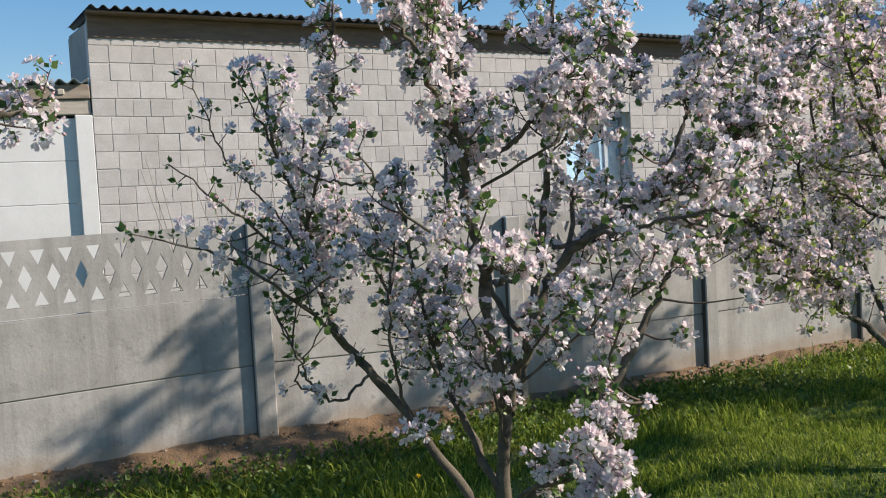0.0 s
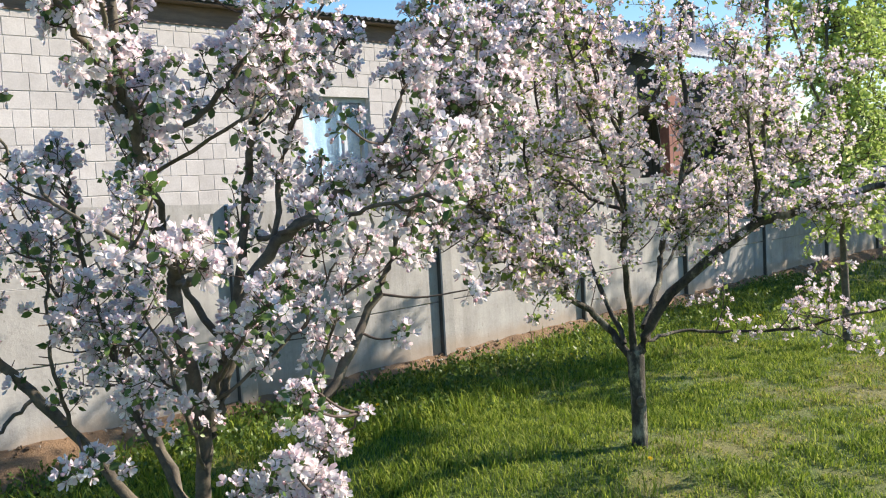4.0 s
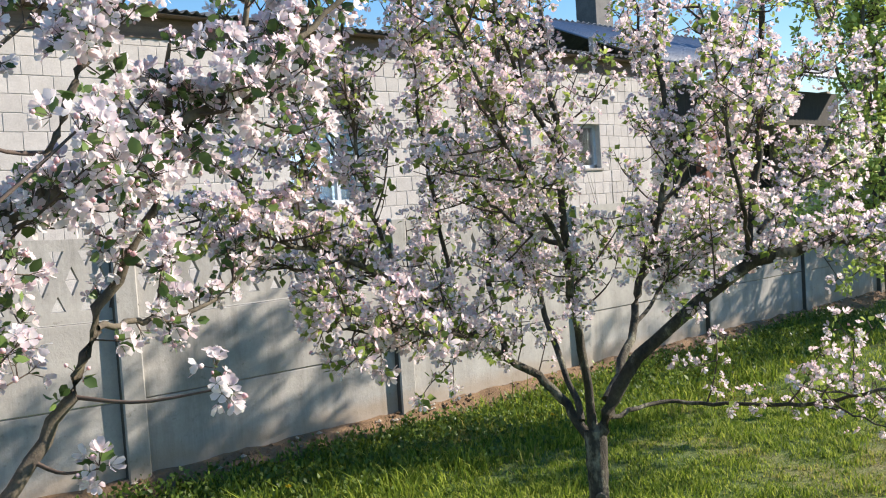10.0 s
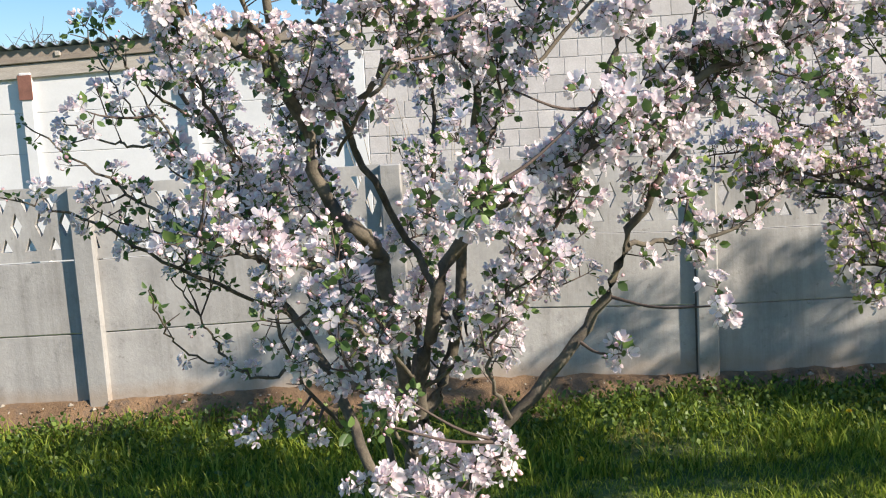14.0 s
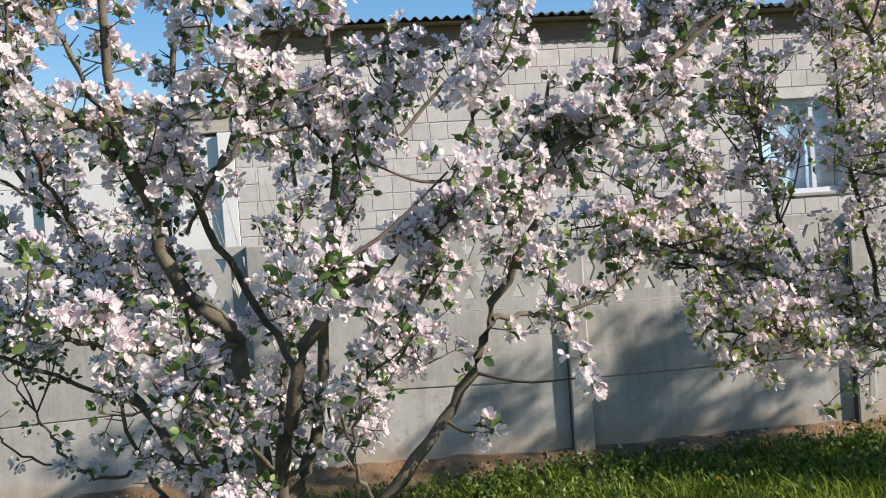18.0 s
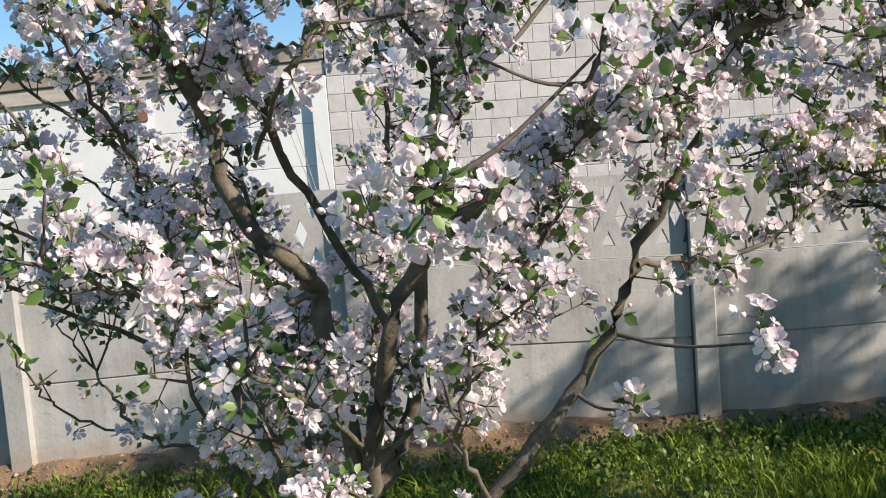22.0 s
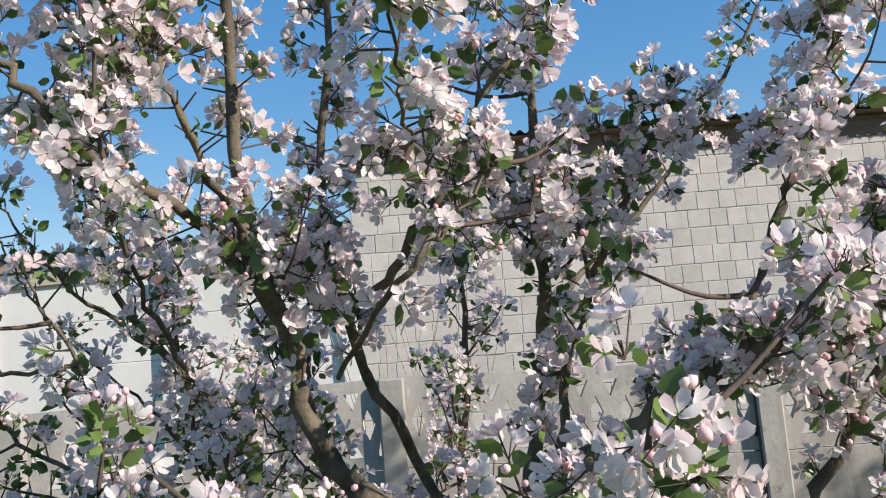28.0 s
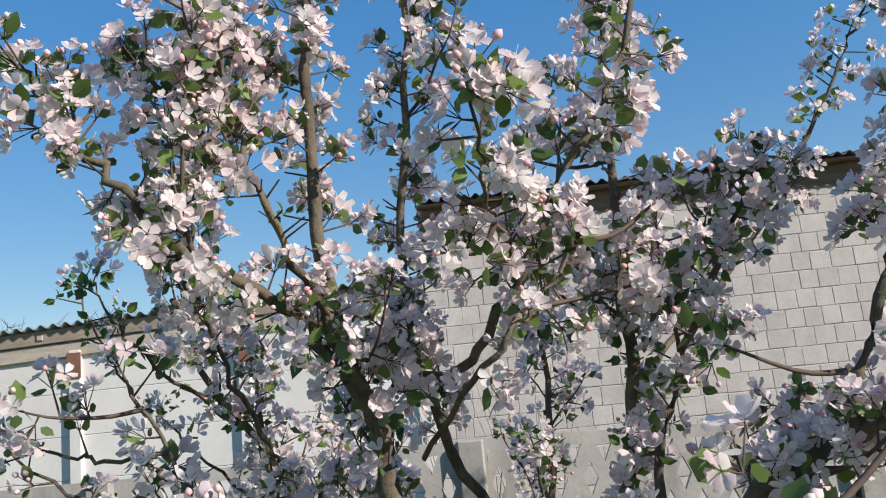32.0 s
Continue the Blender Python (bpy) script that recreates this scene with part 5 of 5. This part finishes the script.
young_tree(9.2, -2.35, 3.75, 0.034, 31, KIT_G, "leafy_tree", "slim young tree with hanging yellow-green spring leaves", "tree", 0.75, -0.20, 11, 0.54, 1.0, 0.068, 0.55, 1.0, 9, 0.055,
           [([(9.2, -2.35, 1.6), (8.85, -2.38, 2.3), (8.95, -2.35, 2.9), (9.35, -2.35, 3.35), (9.75, -2.33, 3.75)], 0.016, 0.004, 1.5, 0.4),
            ([(9.2, -2.35, 1.9), (9.0, -2.3, 2.5), (9.05, -2.3, 2.95), (9.4, -2.3, 3.5)], 0.014, 0.004, 1.2, 0.4),
            ([(9.2, -2.35, 1.7), (9.7, -2.35, 2.5), (9.95, -2.35, 2.95), (10.3, -2.35, 3.42)], 0.014, 0.004, 0.8, 0.4),
            ([(9.2, -2.35, 2.0), (9.45, -2.4, 2.7), (9.65, -2.4, 3.05), (10.0, -2.4, 3.4)], 0.012, 0.004, 0.7, 0.4),
            ([(9.2, -2.35, 1.6), (8.5, -2.35, 2.3), (8.15, -2.35, 2.9), (8.35, -2.35, 3.3), (8.6, -2.35, 3.6)], 0.014, 0.004, 0.9, 0.4),
            ([(9.2, -2.35, 1.1), (8.9, -2.15, 1.5), (8.75, -2.05, 1.9)], 0.010, 0.003, 1.6, 0.2),
            ([(9.2, -2.35, 1.0), (8.9, -2.6, 1.25), (8.55, -2.8, 1.3), (8.3, -2.9, 1.2)], 0.010, 0.003, 1.9, 0.2),
            ([(9.2, -2.35, 1.05), (9.0, -2.2, 1.3), (8.6, -2.1, 1.3)], 0.009, 0.003, 1.9, 0.2),
            ([(9.2, -2.35, 1.3), (9.5, -2.5, 1.7), (9.65, -2.6, 2.1)], 0.010, 0.003, 1.6, 0.2)])
young_tree(15.0, -0.95, 6.6, 0.07, 32, KIT_G, "leafy_tree", "tall slim tree with hanging yellow-green spring leaves beside the fence", "tree", 1.3, -0.30, 11, 0.8, 1.5, 0.080)
vase_tree(13.9, -2.05, 0.06, 1.35, 2.3, 34, KIT_B, "apple_tree", "low bowl-shaped apple tree with pale blossom", "apple tree", 0.4, 7, 6, 0.5, 1.4, 0.075)
vase_tree(16.6, -2.1, 0.05, 2.0, 5.0, 35, KIT_W, "cherry_tree", "tall cherry tree in full white blossom", "cherry tree", 0.6, 10, 4.2, 0.8, 1.25, 0.13)
vase_tree(20.3, -2.3, 0.05, 2.2, 5.0, 36, KIT_W, "cherry_tree", "cherry tree in white blossom", "cherry tree", 0.6, 9, 3.8, 0.85, 1.5, 0.145)
vase_tree(22.8, -4.9, 0.06, 2.4, 4.6, 37, KIT_W, "cherry_tree", "spreading cherry tree in white blossom", "cherry tree", 0.6, 8, 3.8, 0.85, 1.9, 0.14)


def shrub(x, y, r, h, seed, mat, label):
    """A round bush: forked stems under many small leaves."""
    rng = np.random.default_rng(seed)
    bush = thing("shrub", label, "shrub", group="shrubs at the end of the lawn")
    lv = Pile()
    for _ in range(26):
        a, e = rng.uniform(0, 6.3), rng.uniform(0.5, 1.45)
        L = h * rng.uniform(0.6, 1.05)
        tip = np.array([math.cos(a) * math.cos(e) * r, math.sin(a) * math.cos(e) * r, math.sin(e) * L])
        ln = smooth_line([(x, y, -0.2), (x + tip[0] * 0.4, y + tip[1] * 0.4, tip[2] * 0.45), (x + tip[0], y + tip[1], tip[2])], 7)
        v, f = tube(ln, np.linspace(0.018, 0.004, 7), 4)
        part("stem", mesh_from("stem", v, f, M_TWIG, smooth=True), None, bush)
        for _ in range(75):
            p = ln[int(rng.integers(2, 7))] + rng.normal(0, 0.17, 3)
            add_leaf(lv, p, rng.normal(0, 1, 3) + (0, 0, 0.4), rng.uniform(0.06, 0.12), rng, 0)
    tagged(part("leaves", lv.mesh("leaves", [mat]), None, bush), kind="stuff")
    return bush


for i, (x, y, r, h) in enumerate([(24.5, -3.0, 1.2, 1.7), (26.0, -1.2, 1.3, 2.3), (27.0, -5.2, 1.5, 2.0), (28.5, -7.4, 1.5, 2.4), (30.0, -9.8, 1.6, 2.2), (29.0, -3.6, 1.6, 2.8)]):
    shrub(x, y, r, h, 60 + i, M_POPLAR if i % 2 else M_LEAF_B, "round garden shrub in fresh spring leaf")


def conifer(x, y, h, seed):
    rng = np.random.default_rng(seed)
    tree = thing("conifer", "tall dark green conifer far behind the garden", "conifer", group="far conifers")
    v, f = tube(np.array([(x, y, -0.3), (x, y, h)]), np.array([h * 0.018, 0.02]), 8)
    part("trunk", mesh_from("trunk", v, f, M_BARK), None, tree)
    lv = Pile()
    n = 2600
    u = rng.uniform(0.06, 1, n) ** 0.8
    a = rng.uniform(0, 6.3, n)
    rad = h * 0.20 * (1.02 - u) * rng.uniform(0.3, 1.1, n)
    for i in range(n):
        p = np.array([x + math.cos(a[i]) * rad[i], y + math.sin(a[i]) * rad[i], u[i] * h - rad[i] * 0.25])
        add_leaf(lv, p, np.array([math.cos(a[i]), math.sin(a[i]), -0.25]) + rng.normal(0, 0.25, 3), h * rng.uniform(0.035, 0.07), rng, 0)
    tagged(part("needles", lv.mesh("needles", [M_CONIFER]), None, tree), kind="stuff")


for i, (x, y, h) in enumerate([(47, -3.5, 12), (43, -5.5, 11), (50, -9.0, 13)]):
    conifer(x, y, h, 80 + i)


def bare_tree(x, y, h, seed):
    """A far leafless crown."""
    rng = np.random.default_rng(seed)
    tree = thing("bare_tree", "leafless tree far behind the shed", "tree", group="far bare trees")
    v, f = tube(smooth_line([(x, y, -0.3), (x + 0.1, y, h * 0.25), (x, y, h * 0.45)], 8), np.linspace(h * 0.02, h * 0.013, 8), 8)
    part("trunk", mesh_from("trunk", v, f, M_BARK, smooth=True), None, tree)
    tw = Pile()
    for i in range(46):
        a, e = rng.uniform(0, 6.3), rng.uniform(0.35, 1.4)
        L = h * rng.uniform(0.3, 0.56)
        s = np.array([x, y, h * rng.uniform(0.3, 0.46)])
        d = np.array([math.cos(a) * math.cos(e), math.sin(a) * math.cos(e), math.sin(e)])
        ln = smooth_line(lateral(s, d, L, rng, 0.12, d), 8)
        v, f = tube(ln, np.linspace(0.09, 0.025, 8), 4)
        part("limb", mesh_from("limb", v, f, M_TWIG, smooth=True), None, tree)
        for _ in range(14):
            j = int(rng.integers(3, 8))
            l2 = smooth_line(lateral(ln[j], d, L * rng.uniform(0.15, 0.35), rng, 0.1, rng.normal(0, 0.7, 3)), 5)
            v, f = tube(l2, np.linspace(0.035, 0.016, 5), 3)
            tw.add(v, f, 0)
    tagged(part("twig_growth", tw.mesh("twig_growth", [M_TWIG]), None, tree), kind="stuff")


for i, (x, y, h) in enumerate([(-20, 58, 12.0), (-26, 60, 12.5), (-31, 62, 13.0), (-37, 60, 13.2)]):
    bare_tree(x, y, h, 90 + i)

# bare shoots standing behind the fence against the block wall
for i, (x, y, h) in enumerate([(2.05, 1.5, 2.2), (2.5, 1.6, 2.05), (13.4, 2.0, 2.9), (14.2, 2.2, 2.7), (10.6, 1.4, 2.1)]):
    rng = np.random.default_rng(120 + i)
    bush = thing("bare_shrub", "leafless thin grey shoots behind the fence", "shrub", group="bare shoots behind the fence")
    for _ in range(7):
        a = rng.uniform(0, 6.3)
        ln = smooth_line([(x, y, -0.2), (x + 0.2 * math.cos(a), y + 0.1 * math.sin(a), h * 0.5), (x + 0.45 * math.cos(a), y + 0.2 * math.sin(a), h * rng.uniform(0.85, 1.05))], 8)
        v, f = tube(ln, np.linspace(0.008, 0.002, 8), 4)
        part("shoot", mesh_from("shoot", v, f, M_DRY, smooth=True), None, bush)


# ---- grass ----
def blades(n, x0, x1, y0, y1, length, width, seed, keep=None):
    """Short leaning blades in clumps, thin and yellow where the lawn is worn."""
    rng = np.random.default_rng(seed)
    x, y = rng.uniform(x0, x1, n), rng.uniform(y0, y1, n)
    lush = lushness(x, y)
    clump = patch_noise(x, y, 9.0)
    ok = rng.uniform(0, 1, n) < np.clip(0.88 + 0.9 * lush + 0.9 * clump, 0.10, 1)
    if keep is not None:
        ok &= keep(x, y, rng)
    x, y, lush, clump = x[ok], y[ok], lush[ok], clump[ok]
    n = len(x)
    L = length * rng.uniform(0.4, 1.2, n) * np.clip(1 + 0.8 * lush + 0.7 * clump, 0.4, 2.0)
    a = rng.uniform(0, 2 * np.pi, n)
    lean = rng.uniform(0.25, 1.1, n) * L
    z = ground_z(x, y) - 0.005
    w = width * rng.uniform(0.6, 1.4, n)
    c, s = np.cos(a), np.sin(a)
    base = np.stack([x, y, z], 1)
    side = np.stack([-s * w, c * w, np.zeros(n)], 1)
    mid = base + np.stack([c * lean * 0.35, s * lean * 0.35, L * 0.62], 1)
    tip = base + np.stack([c * lean, s * lean, L * 0.92], 1)
    v = np.stack([base - side, base + side, mid + side * 0.8, mid - side * 0.8, tip], 1).reshape(-1, 3)
    i = np.arange(n) * 5
    quads = np.stack([i, i + 1, i + 2, i + 3], 1)
    tris = np.stack([i + 3, i + 2, i + 4], 1)
    dry = (lush + rng.normal(0, 0.2, n)) < -0.34
    return v, quads, tris, np.where(dry, 1, 0)


M_DRYGRASS = leafy("dry_grass", [(0.32, 0.28, 0.075), (0.44, 0.40, 0.12), (0.34, 0.39, 0.06)], 0.5, 0.7, 0.08, 0.25)
turf = Pile()


def sow(*args, **kw):
    v, q, t, m = blades(*args, **kw)
    n = turf.n
    turf.v.append(v)
    turf.f += [q + n, t + n]
    turf.m += [m, m]
    turf.n += len(v)


off_bank = lambda x, y, rng: y < -0.19 + 0.04 * np.sin(x * 1.7) + rng.normal(0, 0.05, len(x))
sow(95000, -1.0, 5.0, -4.2, -0.12, 0.040, 0.0033, 1, keep=off_bank)
sow(100000, 5.0, 9.0, -4.6, -0.12, 0.040, 0.0033, 6, keep=off_bank)
sow(40000, 3.0, 9.5, -7.0, -4.5, 0.040, 0.0034, 5)
sow(46000, 8.5, 14.0, -6.5, -0.12, 0.048, 0.0046, 2, keep=off_bank)
sow(24000, 14.0, 27.0, -11.0, -0.12, 0.065, 0.0085, 3, keep=off_bank)
sow(20000, -1.0, 12.0, -1.3, -0.12, 0.10, 0.0046, 4, keep=off_bank)
# thinner towards the edges of the sown ground
fading = lambda x, y, rng: rng.uniform(0, 1, len(x)) < np.clip(1.15 - np.hypot((x - 2.5) / 6.5, (y + 4.0) / 5.0), 0, 1)
sow(24000, -4.0, 3.2, -9.0, -4.1, 0.042, 0.0060, 7, keep=fading)
sow(12000, -4.0, -0.95, -4.2, -0.2, 0.042, 0.0050, 8)
lawn_grass = new("grass", turf.mesh("grass", [M_GRASS, M_DRYGRASS]))
tagged(lawn_grass, "short green grass with yellowed patches", "grass", kind="stuff")

tufts = Pile()
rng = np.random.default_rng(77)
for _ in range(70):
    x, y = rng.uniform(3.0, 12.0), rng.uniform(-4.0, -0.8)
    z = float(ground_z(x, y))
    for _ in range(26):
        a, L = rng.uniform(0, 6.3), rng.uniform(0.05, 0.13)
        o = np.array([x, y, z]) + rng.normal(0, 0.045, 3) * (1, 1, 0)
        c, s = math.cos(a), math.sin(a)
        w = 0.0028
        p = [o + (-s * w, c * w, 0), o + (s * w, -c * w, 0), o + (c * L * 0.25 + s * w, s * L * 0.25 - c * w, L * 0.65), o + (c * L * 0.25 - s * w, s * L * 0.25 + c * w, L * 0.65), o + (c * L * 0.7, s * L * 0.7, L)]
        tufts.add(np.array(p), np.array([(0, 1, 2), (0, 2, 3), (3, 2, 4)]), 0)
tagged(new("grass_tufts", tufts.mesh("grass_tufts", [M_GRASS])), "coarse green grass tufts in the lawn", "grass", kind="stuff")

weeds = Pile()
rng = np.random.default_rng(78)
for _ in range(5600):
    x = rng.uniform(-2.0, 13.0)
    y = -0.17 - abs(rng.normal(0, 0.42)) + 0.04 * math.sin(x * 1.7)
    z = float(ground_z(x, y))
    stem = rng.uniform(0.03, 0.13)
    for _ in range(int(rng.integers(3, 7))):
        p = np.array([x, y, z + stem * rng.uniform(0.2, 1.0)]) + rng.normal(0, 0.018, 3)
        add_leaf(weeds, p, rng.normal(0, 0.7, 3) + (0, 0, 0.75), rng.uniform(0.018, 0.046), rng, 0, False)
tagged(new("weeds", weeds.mesh("weeds", [M_WEED])), "broad-leaved green weeds along the fence foot", "weeds", kind="stuff")


def dandelion(x, y, tall):
    z = float(ground_z(x, y))
    th = thing("dandelion", "yellow dandelion flower in the grass", "dandelion", group="dandelions in the lawn", at=(x, y, z))
    v, f = tube(np.array([(0, 0, -0.01), (0.004, 0, tall)]), np.array([0.0022, 0.0018]), 5)
    part("stalk", mesh_from("stalk", v, f, M_WEED), None, th)
    pile = Pile()
    r = np.random.default_rng(int(abs(x * 100)))
    for i in range(46):
        a, e = r.uniform(0, 6.3), r.uniform(0.05, 1.3)
        d = np.array([math.cos(a) * math.cos(e), math.sin(a) * math.cos(e), math.sin(e)])
        s = np.array([-math.sin(a), math.cos(a), 0]) * 0.0028
        o = np.array([0.004, 0, tall])
        pile.add(np.array([o, o + d * 0.016 + s, o + d * 0.020, o + d * 0.016 - s]), np.array([(0, 1, 2), (0, 2, 3)]), 0)
    part("flower", pile.mesh("flower", [M_YELLOW]), None, th)


for x, y, tall in [(5.12, -2.86, 0.05), (3.55, -1.05, 0.14), (4.75, -0.85, 0.12), (3.15, -1.3, 0.12), (6.9, -0.9, 0.12), (2.75, -1.2, 0.13), (9.6, -1.3, 0.1)]:
    dandelion(x, y, tall)

# crumbs of soil and dry litter on the bank
crumbs = Pile()
rng = np.random.default_rng(79)
oct_v = np.array([(1, 0, 0), (-1, 0, 0), (0, 1, 0), (0, -1, 0), (0, 0, 0.7), (0, 0, -0.7)], float)
oct_f = np.array([(0, 2, 4), (2, 1, 4), (1, 3, 4), (3, 0, 4), (2, 0, 5), (1, 2, 5), (3, 1, 5), (0, 3, 5)])
for _ in range(2600):
    x, y = rng.uniform(-3.0, 15.0), rng.uniform(-0.28, -0.02)
    z = float(np.interp(-y, [0.0, 0.04, 0.08, 0.13, 0.20, 0.33], [0.035, 0.03, -0.005, -0.045, -0.085, -0.16])) + float(settled(x))
    s = rng.uniform(0.003, 0.016) * (1.6 if y > -0.09 else 1)
    crumbs.add(oct_v * s * rng.uniform(0.5, 1.3, 3) + (x, y, z), oct_f, int(rng.uniform() < 0.3))
tagged(new("soil_crumbs", crumbs.mesh("soil_crumbs", [M_SOIL, M_DRY], False)), "loose soil crumbs and dry litter on the bank", "soil", kind="stuff")


# ---- the blocks of the building's wall ----
def block_piece(length, height):
    """A block lying in xz with its face towards -y, edges eased."""
    b, e, d = 0.002, 0.003, 0.012
    ring = lambda i, y: [(i, y, i), (length - i, y, i), (length - i, y, height - i), (i, y, height - i)]
    v = ring(0, d) + ring(0, b) + ring(e, 0)
    f = [(8, 9, 10, 11)]
    for k in (0, 4):
        f += [(k + i, k + (i + 1) % 4, k + 4 + (i + 1) % 4, k + 4 + i) for i in range(4)]
    return v, f


LENGTHS = (0.192, 0.215, 0.248, 0.285)
block_me = []
for L in LENGTHS:
    v, f = block_piece(L, COURSE - 0.010)
    block_me.append((mesh_from("block", v, f, M_BLOCK), np.array(v), f))
far_blocks = Pile()
rng = np.random.default_rng(41)
row, z = 0, 0.80
while z < 3.98:
    x = BX0 + 0.002 - (0.0 if row % 2 else 0.09)
    while x < BX1 - 0.1:
        pick = int(rng.choice(4, p=[0.30, 0.25, 0.25, 0.20]))
        L = LENGTHS[pick]
        if x < BX0:
            x = BX0 + 0.002
        if x + L > BX1:
            break
        hit = [w for w in WINDOWS if x + L > w[0] + 0.004 and x < w[1] - 0.004 and z + COURSE > w[2] + 0.03 and z < w[3] - 0.03]
        if hit:
            x = hit[0][1] + 0.004
            continue
        dz, dy = rng.normal(0, 0.003), rng.normal(0, 0.0010)
        if x < 6.6 and z > 1.62 and z < 3.9:
            part("block", block_me[pick][0], None, house, m=pose(x, WALL_Y - 0.004 + dy, z + dz, 0, rng.normal(0, 0.2), rng.normal(0, 0.12)))
        else:
            m = np.eye(4)[None].copy()
            m[0, :3, 3] = (x, WALL_Y - 0.004 + dy, z + dz)
            far_blocks.add_many(block_me[pick][1], block_me[pick][2], [0] * len(block_me[pick][2]), m)
        x += L + rng.uniform(0.004, 0.009)
    z += COURSE
    row += 1
tagged(part("blockwork", far_blocks.mesh("blockwork", [M_BLOCKS], False), None, house), kind="stuff")
